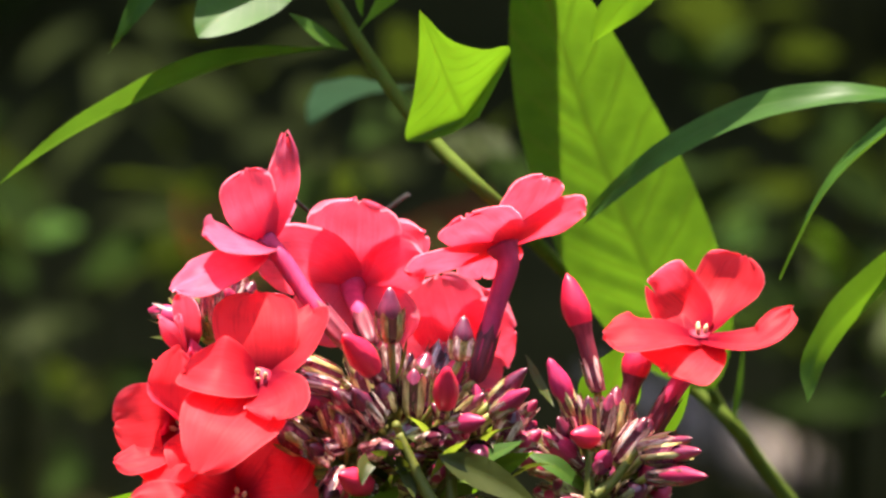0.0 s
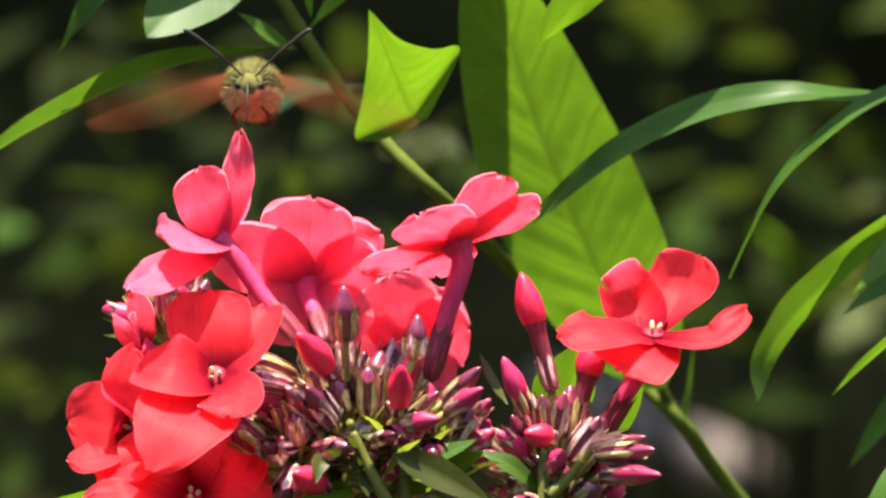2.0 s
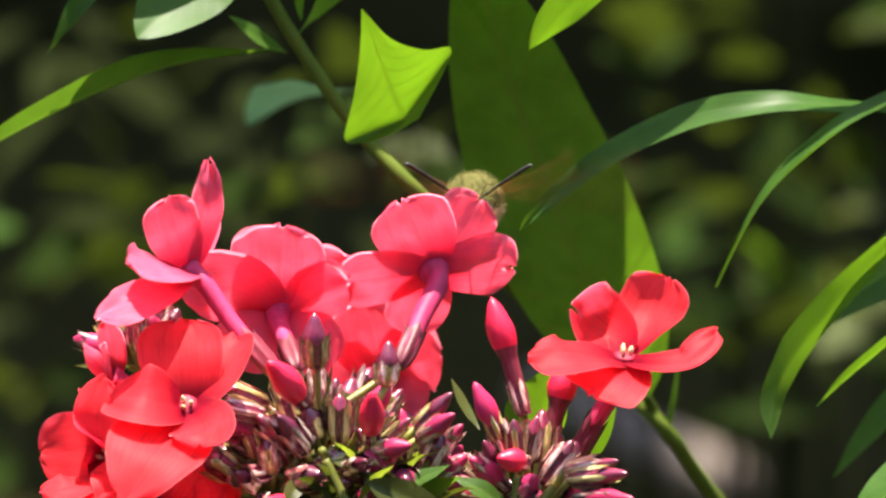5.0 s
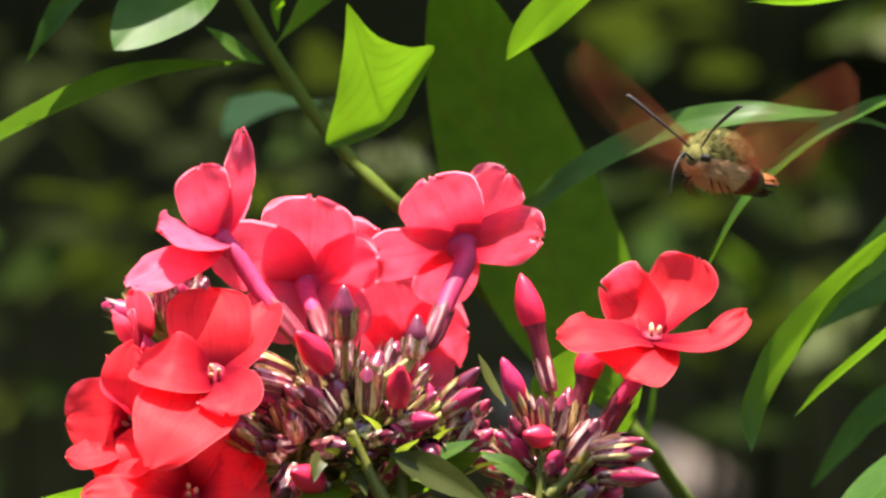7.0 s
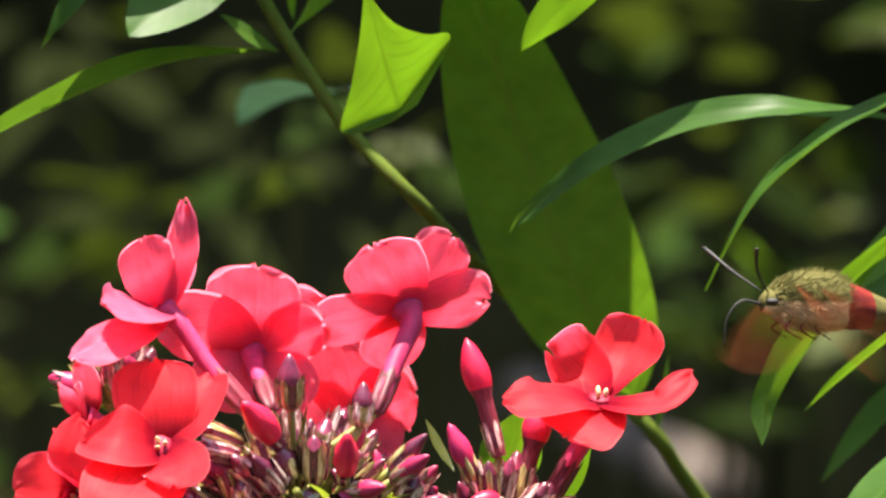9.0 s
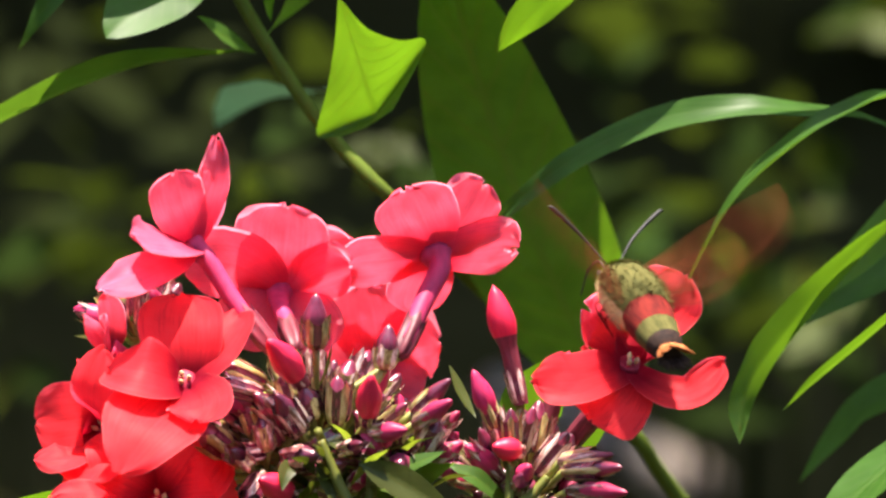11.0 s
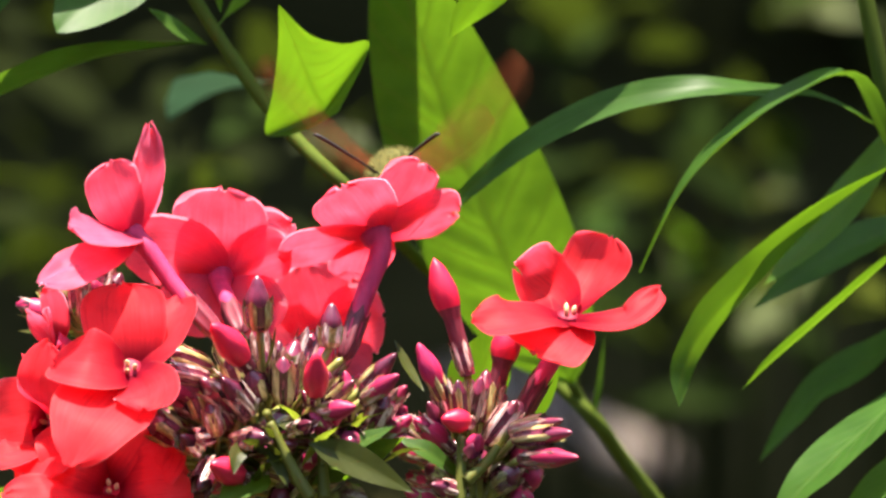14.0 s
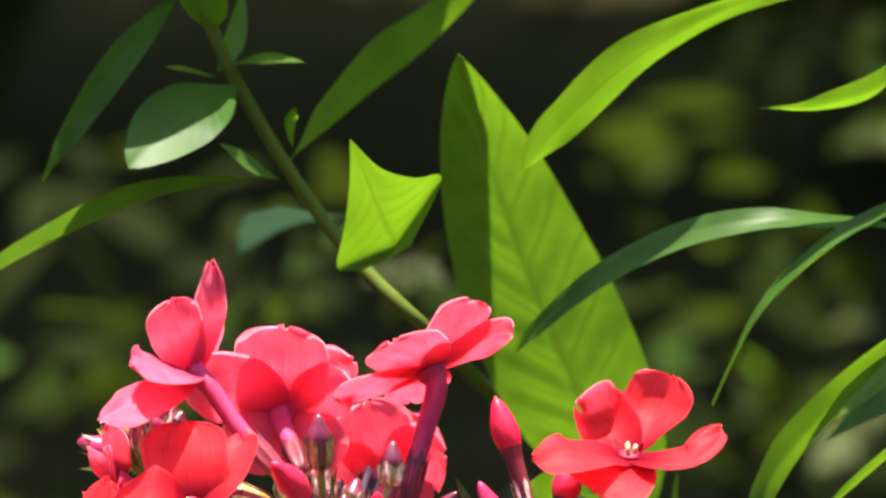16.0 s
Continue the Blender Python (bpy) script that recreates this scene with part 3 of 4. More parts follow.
def cup(length, r, seed):
    """A calyx: five ribs that end in needle teeth."""
    bm = bmesh.new()
    sides, rings = 20, []
    levels = [(0, 0.35), (0.08, 0.75), (0.3, 0.98), (0.55, 1.0), (0.7, 1.02)]
    for s, q in levels:
        rings.append([bm.verts.new((r * q * (1 + 0.17 * math.cos(5 * a)) * math.cos(a), r * q * (1 + 0.17 * math.cos(5 * a)) * math.sin(a), length * s)) for a in (2 * math.pi * k / sides for k in range(sides))])
    top = []
    for k in range(sides):
        a = 2 * math.pi * k / sides
        x = (k % 4) / 4
        tall = 1 - abs(x - 0.0) if k % 4 == 0 else (0.28 if k % 4 == 2 else 0.5)
        q = 1.08 + 0.12 * (tall > 0.9) * math.sin(seed + k)
        top.append(bm.verts.new((r * q * math.cos(a), r * q * math.sin(a), length * (0.7 + 0.32 * tall))))
    rings.append(top)
    for a, b in zip(rings, rings[1:]):
        for k in range(sides):
            f = bm.faces.new((a[k], a[(k + 1) % sides], b[(k + 1) % sides], b[k]))
            f.material_index = 1 if k % 4 in (3, 0) else 0
    bm.faces.new(list(reversed(rings[0])))
    me = bpy.data.meshes.new("calyx")
    bm.to_mesh(me)
    bm.free()
    return me


def dress(me, *mats):
    me = me.copy()
    for mat in mats:
        me.materials.append(mat)
    me.polygons.foreach_set("use_smooth", [True] * len(me.polygons))
    return me


SPINDLES = {key: [dress(spindle(1.0, 0.22, sleeve, k), mat, low) for k in range(3)] for key, mat, low, sleeve in (("red", BUD_RED, CALYX_BASE, 0.15), ("pink", BUD_PINK, CALYX_BASE, 0.2), ("dark", BUD_DARK, BUD_DARK, 0.2), ("long", BUD_RED, CALYX_BASE, 0.5))}
CUPS = [dress(cup(1.0, 0.2, k), *((CALYX, CALYX_RIB) if k < 2 else (CALYX, CALYX_GREEN) if k < 4 else (CALYX_GREEN, CALYX_RIB))) for k in range(6)] + [dress(cup(1.0, 0.2, k), CALYX_BASE, CALYX_BASE) for k in (6, 7)]


def petal(parent, origin, rib, wide, face, seed, dish=0.05, ruffle=1.0, peak=0.66, blunt=2.8, twist=0.0, fold=0.0, notch=0.0):
    """A petal from its claw to its tip along rib; wide in metres; face: the way its coral side looks; dish: how far the margins rise; fold: how far one margin rises alone; notch: how deep its tip is cut."""
    nu, nv = 18, 12
    path = spline(rib, 60)
    length = sum((q - p).length for p, q in zip(path, path[1:]))
    top, low = [], []
    for i in range(nu + 1):
        s = math.sin(math.pi / 2 * i / nu)
        k = min(int(s * 60), 59)
        c = path[k].lerp(path[k + 1], s * 60 - k)
        t = (path[min(k + 2, 60)] - path[max(k - 1, 0)]).normalized()
        n = Vector(face)
        n = Matrix.Rotation(radians(twist * s), 3, t) @ (n - t * n.dot(t)).normalized()
        side = t.cross(n)
        f = 0.24 + 0.76 * math.sin(math.pi / 2 * s / peak) ** 0.6 if s < peak else max(0.03, 1 - ((s - peak) / (1 - peak)) ** blunt) ** 0.5
        row, row2 = [], []
        for j in range(nv + 1):
            v = j / nv * 2 - 1
            half = wide / 2 * f * (1 + 0.07 * noise.noise((s * 4, (v > 0) * 3.1 + seed * 2.3, 7)) * s + 0.035 * s * noise.noise((s * 13, (v > 0) * 5.3 + seed, 3)))
            h = dish * half * v * v + fold * half * max(0, v) ** 2
            h += length * 0.05 * ruffle * s * noise.noise((s * 1.8 + seed * 3.3, v * 1.5, seed * 1.7))
            h += length * 0.035 * ruffle * s * s * noise.noise((s * 5 + seed, v * 5, seed * 0.7))
            h -= length * 0.02 * math.exp(-(v / 0.15) ** 2) * (1 - s)
            dent = 0.07 * length * noise.noise((v * 2.2, seed * 5.7, 1)) * s ** 4 - notch * length * s ** 4 * math.exp(-(v / 0.45) ** 2)
            p = c + side * half * v + n * h + t * dent - origin
            row.append(p)
            row2.append(p - n * 0.00014)
        top.append(row)
        low.append(row2)
    bm = bmesh.new()
    sheet(bm, top, 0)
    sheet(bm, low, 1, flip=True)
    return part("petal", bm, [PETAL, PETAL_BACK], parent, "", Matrix.Translation(origin))


def floret(base, throat, axis, petals, name="floret", seed=0, label="", thick=1.15, bow=0.08):
    """base, throat: plate points; axis: the way the flower faces; petals: (rib of plate points, breadth in plate steps, face, how it is formed) each."""
    b, t, a = on(*base), on(*throat), Vector(axis).normalized()
    rel = t - b
    bm = bmesh.new()
    path = spline([Vector(), rel * 0.45 + (rel - a * rel.length) * bow, rel - a * 0.003, rel], 18)
    tube(bm, path, [thick * (0.00095 + 0.0004 * (i / 18) + (0.0005 * max(0, i - 14) / 4)) for i in range(19)], 14)
    ob = part(name, bm, TUBE, phlox, label, Matrix.Translation(b))
    way = (path[3] - path[0]).normalized()
    c = new("calyx", CUPS[6 + seed % 2])
    c.parent = ob
    c.matrix_basis = Matrix.Translation(-0.003 * way) @ basis(way) @ Matrix.Diagonal((0.0072, 0.0072, 0.0085, 1))
    bm = bmesh.new()
    heart = WING_HEART if base[0] > 960 else HEART
    tube(bm, spline([-0.0025 * way, (heart - b) * 0.4 - 0.002 * way, heart - b], 8), 0.0006, 6)
    part("pedicel", bm, STEM_BROWN, ob)
    for k, (rib, wide, face, form) in enumerate(petals):
        petal(ob, rel, [rel] + [on(*p) - b for p in rib], 1.08 * wide * STEP / 1000, face, seed * 5 + k, **form)
    turn = Matrix.Translation(rel) @ basis(a)
    bm = bmesh.new()
    tube(bm, [Vector((0, 0, 0.0002)), Vector((0, 0, 0.0005)), Vector((0, 0, 0.0009))], [0.001, 0.0019, 0.0011], 12)
    part("flower_eye", bm, EYE_DARK, ob, "dark crimson flower eye", turn)
    for k in range(3):
        bm = bmesh.new()
        p = Vector((0.0006 * math.cos(k * 2.1), 0.0006 * math.sin(k * 2.1), 0.0006))
        tube(bm, [p, p * 1.2 + Vector((0, 0, 0.0008)), p * 1.3 + Vector((0, 0, 0.0014))], [0.0002, 0.0004, 0.00015], 6)
        part("stamen", bm, STAMEN, ob, "pale yellow stamen", turn)
    return ob


def disc(throat, axis, length, petals):
    """Petals round a flat flower: (azimuth, lift in degrees, share of length, breadth, droop, form) each."""
    t, turn = Vector(throat), basis(axis).to_3x3()
    res = []
    for az, lift, share, wide, droop, form in petals:
        out = Vector((math.cos(radians(az)), math.sin(radians(az)), 0))
        rib = []
        for q in (0.33, 0.66, 1.0):
            p = turn @ (out * math.cos(radians(lift)) * q + Vector((0, 0, math.sin(radians(lift)) * q - droop * q * q))) * length * share
            rib.append((t.x + p.x, t.y - p.z, t.z + p.y * STEP))
        res.append((rib, wide, turn @ Vector((-out.x * math.sin(radians(lift)), -out.y * math.sin(radians(lift)), math.cos(radians(lift)))), form))
    return res


# florets seen from behind, and open ones round the side of the head
floret((600, 590, -3), (470, 434, 2), (-0.7, 0.45, 0.55), [
    ([(490, 370, 2), (505, 305, 0), (503, 238, -1)], 70, (-0.6, 0.75, 0.3), dict(blunt=1.6, dish=0.15, peak=0.5, ruffle=1.6)),
    ([(456, 388, -1), (440, 345, -4), (432, 302, -6)], 100, (-0.5, 0.8, 0.4), dict(dish=0.1)),
    ([(440, 430, -6), (400, 424, -11), (360, 412, -13)], 104, (-0.2, 0.5, -0.7), dict(dish=-0.1)),
    ([(425, 462, -6), (365, 490, -13), (303, 512, -14)], 78, (-0.25, 0.6, -0.7), dict(dish=-0.1, blunt=2.2)),
    ([(480, 390, 8), (492, 350, 13), (500, 310, 18)], 70, (-0.6, 0.4, -0.6), {})], seed=1, bow=-0.02)
floret((652, 592, 0), (624, 508, 12), (-0.05, 0.85, 0.5), [
    ([(624, 460, 10), (626, 410, 7), (632, 354, 4)], 156, (0.05, 0.9, 0.4), dict(dish=0.0, blunt=3.2)),
    ([(580, 480, 9), (530, 462, 7), (458, 470, 7)], 136, (0.1, 0.9, 0.4), dict(fold=0.2)),
    ([(665, 490, 11), (705, 468, 9), (752, 455, 8)], 110, (0, 0.9, 0.4), {}),
    ([(665, 470, 14), (705, 435, 13), (752, 412, 12)], 90, (0.1, 0.85, 0.5), {}),
    ([(600, 530, 11), (575, 560, 11), (545, 600, 12)], 120, (0, 0.95, 0.2), {}),
    ([(650, 535, 12), (676, 565, 12), (706, 612, 13)], 120, (0, 0.95, 0.2), {})], seed=2)
nodding = floret((850, 642, 2), (890, 436, 6), (-0.24, 0.3, 0.92), disc((890, 436, 6), (-0.24, 0.3, 0.92), 152, [
    (16, 15, 1.16, 112, 0.0, dict(fold=0.35, ruffle=1.6, notch=0.1)), (-44, 30, 1.05, 130, 0.0, dict(blunt=3.2, notch=0.04)), (-112, 8, 1.08, 140, 0.0, {}),
    (176, 2, 1.17, 118, 0.05, {}), (105, 2, 0.95, 110, 0.05, {})]), seed=3, thick=1.3)
floret((822, 700, 6), (800, 634, 33), (0.0, 0.85, 0.5), [
    ([(797, 595, 31), (788, 550, 29), (772, 488, 27)], 140, (0, 0.9, 0.4), dict(blunt=2.8)),
    ([(835, 610, 32), (870, 592, 30), (914, 588, 29)], 140, (0, 0.9, 0.4), {}),
    ([(820, 590, 33), (845, 550, 32), (874, 514, 31)], 120, (0, 0.9, 0.4), {}),
    ([(770, 615, 32), (745, 585, 31), (708, 556, 30)], 124, (0, 0.9, 0.4), {}),
    ([(825, 655, 33), (850, 672, 33), (880, 690, 33)], 100, (0, 0.95, 0.2), {})], seed=4)
perch = floret((1158, 752, 2), (1238, 598, -1), (0.1, -0.4, 0.9), [
    ([(1290, 604, -7), (1350, 598, -9), (1402, 548, -6)], 70, (-0.15, -0.5, 0.85), dict(dish=0.2, ruffle=1.3)),
    ([(1262, 555, 4), (1290, 508, 7), (1318, 454, 7)], 120, (-0.2, -0.95, 0.2), dict(fold=0.6, blunt=4.5, ruffle=1.2)),
    ([(1206, 562, 3), (1174, 536, 4), (1142, 498, 1)], 128, (0.15, -0.85, 0.45), dict(dish=0.45, blunt=4, ruffle=1.5, notch=0.2)),
    ([(1195, 590, -5), (1140, 590, -10), (1074, 594, -11)], 100, (-0.05, -0.65, 0.75), {}),
    ([(1224, 616, -5), (1202, 632, -9), (1178, 656, -11)], 146, (-0.05, -0.75, 0.65), dict(dish=0.0, blunt=4, peak=0.7))],
    seed=5, label="coral red floret wide open at the side of the head", thick=1.25)
floret((602, 727, -4), (462, 672, -13), (-0.05, -0.85, 0.4), [
    ([(458, 625, -13), (453, 575, -12), (450, 518, -9)], 140, (0, -0.95, 0.1), dict(dish=0.2)),
    ([(495, 630, -13), (522, 592, -12), (550, 548, -8)], 118, (-0.4, -0.8, 0.2), dict(fold=0.3)),
    ([(425, 660, -16), (380, 650, -17), (329, 650, -13)], 112, (0.2, -0.8, 0.45), dict(dish=0.15)),
    ([(430, 715, -17), (392, 762, -22), (350, 836, -25)], 170, (0.0, -0.75, 0.65), dict(blunt=1.35, peak=0.5)),
    ([(484, 692, -17), (492, 712, -20), (484, 740, -22)], 110, (-0.25, -0.75, 0.55), dict(dish=0.1))], seed=6, label="coral red floret facing out with a dark eye", thick=1.1)
floret((565, 890, 2), (424, 884, -7), (0.0, -0.85, 0.5), [
    ([(450, 850, -9), (475, 815, -9), (504, 764, -6)], 150, (0.1, -0.95, 0.2), {}),
    ([(465, 875, -10), (510, 868, -10), (562, 862, -7)], 132, (0.1, -0.9, 0.35), {}),
    ([(380, 860, -10), (335, 840, -9), (282, 800, -5)], 150, (-0.1, -0.95, 0.2), {}),
    ([(375, 892, -11), (310, 888, -14), (236, 882, -13)], 100, (-0.1, -0.6, 0.8), {}),
    ([(426, 915, -10), (430, 955, -12), (440, 1000, -12)], 130, (0, -0.8, 0.5), {})], seed=7)
floret((480, 770, 2), (322, 758, 0), (-0.6, -0.65, 0.4), [
    ([(290, 738, -3), (255, 742, -4), (202, 752, -2)], 118, (-0.2, -0.95, 0.1), dict(blunt=3.4)),
    ([(290, 790, -4), (255, 810, -7), (202, 818, -7)], 78, (-0.2, -0.6, 0.75), dict(blunt=1.8)),
    ([(306, 730, -6), (302, 685, -9), (318, 618, -8)], 84, (-0.4, -0.85, 0.1), dict(dish=0.1)),
    ([(314, 790, -5), (300, 820, -8), (284, 860, -10)], 110, (-0.2, -0.8, 0.5), {}),
    ([(340, 770, -5), (345, 800, -8), (350, 850, -9)], 100, (-0.1, -0.8, 0.5), {})], seed=8)
floret((455, 640, 5), (330, 625, 6), (-0.93, -0.1, 0.3), [
    ([(315, 605, 4), (300, 585, 2), (281, 562, 1)], 36, (-0.85, -0.1, 0.5), dict(dish=0.3)),
    ([(326, 600, 3), (323, 580, 1), (318, 558, 0)], 40, (-0.9, -0.35, 0.1), dict(dish=0.3)),
    ([(312, 635, 1), (298, 645, -2), (286, 664, -2)], 58, (-0.4, -0.85, 0.3), {}),
    ([(335, 595, 7), (332, 560, 6), (322, 522, 4)], 58, (-0.5, -0.8, 0.2), {}),
    ([(330, 640, 4), (328, 665, 0), (322, 690, -2)], 54, (-0.5, -0.8, 0.3), {})], seed=9)


def bud(foot_at, tip, r, kind="dark", sleeve=0.62, k=0, stalk=None, label="", cups=(0, 2, 1, 3, 4)):
    """A bud from foot to tip in the plant's space; r: half breadth in mm; sleeve: how far the calyx covers it."""
    axis = tip - foot_at
    n = axis.length
    m = Matrix.Translation(foot_at) @ basis(axis, (math.cos(k * 1.3), 0.3, math.sin(k * 1.3)))
    ob = new("bud", SPINDLES[kind][k % 3])
    ob.parent = phlox
    ob.matrix_basis = m @ Matrix.Diagonal((r / 220, r / 220, n, 1))
    if label:
        tagged(ob, label)
    c = new("calyx", CUPS[cups[k % len(cups)]])
    c.parent = ob
    wide = 1.24 if kind == "dark" else min(r, 1.25) / r * 1.12
    c.matrix_basis = Matrix.Diagonal((wide, wide, sleeve, 1)) @ Matrix.Translation((0, 0, -0.01))
    if stalk is not None:
        bm = bmesh.new()
        mid = stalk.lerp(foot_at, 0.55) - Vector((0, 0, 0.0012))
        tube(bm, spline([stalk, mid, foot_at], 6), [0.0005, 0.00048, 0.00045, 0.00045, 0.00045, 0.0005, 0.0006], 6)
        part("pedicel", bm, STEM_BROWN, phlox)
    return ob


KEY_BUDS = [(606, 592, -12, 672, 672, -6, 2.1, "red", 0.3), (792, 648, -13, 786, 738, -8, 1.85, "red", 0.25), (598, 838, -14, 662, 868, -8, 2.0, "red", 0.25),
            (690, 508, -8, 692, 606, -6, 1.75, "dark", 0.6), (822, 558, -4, 814, 640, -4, 1.55, "dark", 0.55), (1012, 768, -9, 1062, 778, -5, 1.7, "red", 0.3),
            (1078, 800, -9, 1058, 832, -6, 1.35, "pink", 0.3), (1252, 843, -17, 1148, 843, -9, 1.4, "pink", 0.68), (1242, 800, -15, 1138, 808, -8, 1.3, "dark", 0.75),
            (1226, 776, -12, 1130, 793, -6, 1.2, "dark", 0.8), (1004, 483, 2, 1058, 694, 2, 1.75, "long", 0.3), (972, 633, -6, 1016, 738, -5, 1.55, "pink", 0.6),
            (1142, 596, 3, 1100, 756, 3, 1.85, "long", 0.3), (934, 652, -9, 868, 716, -7, 1.3, "dark", 0.6), (938, 690, -12, 870, 735, -8, 1.4, "pink", 0.6),
            (1008, 690, -5, 1030, 768, -4, 1.2, "dark", 0.9), (1040, 700, -6, 1046, 772, -5, 1.2, "dark", 0.85), (505, 668, -8, 600, 690, -6, 1.25, "dark", 0.8),
            (520, 632, -4, 606, 668, -3, 1.2, "dark", 0.8), (860, 745, -12, 790, 752, -8, 1.4, "pink", 0.5), (530, 800, -9, 610, 790, -6, 1.2, "dark", 0.75)]
for k, (u, v, d, u2, v2, d2, r, kind, sleeve) in enumerate(KEY_BUDS):
    bud(on(u2, v2, d2), on(u, v, d), r * (1.15 if kind == "long" else 1), kind, sleeve, k, WING_HEART if u2 > 960 else HEART, cups=(0, 1) if kind == "long" else (0, 2, 1, 3, 4))

rnd = random.Random(11)


def cluster(heart, count, spread, reach, first, low=-0.25, cups=(0, 2, 1, 3, 4), kinds=("dark", "dark", "dark", "dark", "dark", "pink"), lift=0.35):
    """Buds that stand out all round from a heart; spread: half sizes in mm."""
    for k in range(count):
        z = low + (1 - low) * (k + 0.5) / count
        a = k * 2.399963 + rnd.uniform(-0.2, 0.2)
        q = math.sqrt(max(0, 1 - z * z))
        d = Vector((q * math.cos(a), q * math.sin(a), z))
        p = heart + Vector((d.x * spread[0], d.y * spread[1], d.z * spread[2])) / 1000 * rnd.uniform(0.7, 1.05)
        out = (Vector((d.x, d.y * 0.5, d.z)) + Vector((rnd.uniform(-0.35, 0.35), rnd.uniform(-0.35, 0.35), lift + rnd.uniform(-0.25, 0.25)))).normalized()
        n = reach * rnd.uniform(0.7, 1.25) / 1000
        bud(p, p + out * n, rnd.uniform(1.2, 1.85), rnd.choice(kinds), rnd.uniform(0.72, 0.98), first + k, heart, cups=cups)


cluster(HEART, 42, (11.5, 11.0, 9.0), 6.8, 30, 0.0)
cluster(on(612, 815, -3), 22, (7.0, 6.0, 5.0), 6.5, 200, -0.5, (2, 3, 0, 4), ("dark",), 0.1)
cluster(on(735, 870, 0), 16, (8.0, 5.0, 5.0), 5.0, 240, -0.5, (4, 5, 3), ("dark", "dark", "pink"), 0.2)
cluster(on(850, 805, -2), 16, (6.0, 5.0, 4.0), 6.0, 270, -0.3, (0, 2, 1, 4), ("dark", "pink"), 0.2)
cluster(WING_HEART, 20, (6.5, 6.0, 7.5), 6.4, 120, -0.1)
cluster(on(1075, 910, -1), 18, (6.0, 5.0, 5.0), 5.5, 300, -0.5, (4, 5, 2, 0), ("dark", "pink"), 0.2)
cluster(REAR_HEART, 18, (4.0, 4.0, 5.0), 6.2, 170, -0.1, (1, 0, 2))

stem(phlox, [p - PIVOT for p in rooted(at(765, 960, 6))] + [on(735, 850, 4), HEART], 2.2, 1.3)
stem(phlox, [on(790, 1010, 6), on(940, 930, 5), on(1035, 900, 3), WING_HEART], 1.2, 0.9, name="branch")
stem(phlox, [on(735, 850, 5), on(600, 760, 10), on(470, 680, 14), REAR_HEART], 0.9, 0.6, name="branch")
for k, (base, tip) in enumerate([((730, 830, 0), (640, 790, -6)), ((735, 820, 0), (800, 770, -6)), ((725, 840, 0), (650, 850, -8)), ((745, 830, 0), (700, 750, -8)), ((775, 905, -11), (706, 768, -10)), ((800, 905, -9), (797, 800, -8)), ((1040, 930, -8), (1045, 800, -7)), ((1050, 880, -8), (1110, 820, -7))]):
    stem(phlox, [on(*base), on((base[0] + tip[0]) / 2, (base[1] + tip[1]) / 2 + 6, (base[2] + tip[2]) / 2), on(*tip)], 1.0, 0.6, STEM_OLIVE, "branch")
for k, (a, b, c, w, nrm) in enumerate([((780, 880, -4), (860, 838, -8), (945, 800, -10), 5.0, (0.2, 0.7, 0.6)), ((775, 806, -12), (860, 842, -13), (960, 900, -14), 4.6, (0.2, -0.95, 0.05)), ((812, 838, -10), (868, 806, -11), (928, 780, -12), 3.2, (-0.07, -0.65, 0.7)), ((690, 800, -9), (720, 840, -10), (735, 885, -11), 2.6, (0.2, -0.75, 0.6)),
                                       ((700, 860, -5), (660, 880, -10), (610, 910, -14), 5.5, (0, -0.7, 0.7)), ((930, 628, 6), (955, 680, 4), (980, 720, 2), 2.0, (0.6, -0.7, 0.2)),
                                       ((345, 604, 8), (305, 600, 6), (264, 597, 4), 1.6, (0, -0.6, 0.8)), ((720, 770, -8), (760, 780, -10), (790, 800, -12), 3.0, (0, -0.6, 0.8)),
                                       ((690, 800, -8), (650, 820, -12), (640, 860, -14), 2.6, (0.3, -0.6, 0.6)), ((1050, 880, -4), (990, 830, -8), (930, 800, -8), 3.6, (0, -0.7, 0.7)),
                                       ((1040, 760, 26), (1080, 690, 22), (1115, 605, 16), 9, (0.2, 0.9, 0.4)), ((1130, 800, 20), (1180, 740, 18), (1225, 660, 14), 4, (0.2, 0.9, 0.4)),
                                       ((720, 600, -8), (712, 640, -8), (698, 680, -8), 0.9, (0.8, -0.5, 0.2)), ((420, 900, 6), (300, 890, 12), (160, 892, 18), 6, (0, 0.6, 0.8)),
                                       ((770, 860, 4), (850, 850, 10), (920, 770, 16), 6, (-0.3, 0.6, 0.7)), ((1080, 860, 2), (1130, 850, 0), (1165, 870, -2), 2.4, (0, -0.6, 0.8))]):
    leaf(phlox, [on(*a), on(*b), on(*c)], w, LEAF_OLIVE if a[0] == 775 else LEAF_OLIVE if w < 3.1 else LEAF, nrm, 0.2, 0.45, 0.1, 0.04, name="bract" if w < 4 else "leaf", seed=60 + k)


for heart, count, size in ((HEART, 34, 9.5), (WING_HEART, 16, 6.5), (REAR_HEART, 6, 4)):
    for k in range(count):
        a = k * 2.4
        d = Vector((math.cos(a), -0.55 + 0.5 * math.sin(a), rnd.uniform(-0.5, 0.75))).normalized()
        p = heart + d * size * rnd.uniform(0.25, 0.75) / 1000
        q = p + (d + Vector((0, 0, 0.5))).normalized() * rnd.uniform(2.5, 6.0) / 1000
        leaf(phlox, [p, p.lerp(q, 0.5) + d * 0.0004, q], rnd.uniform(0.7, 1.5), BRACT, (rnd.uniform(-0.5, 0.5), -0.6, 0.5), 0.3, 0.4, 0.3, 0.02, name="bract", seed=100 + k, n=6)


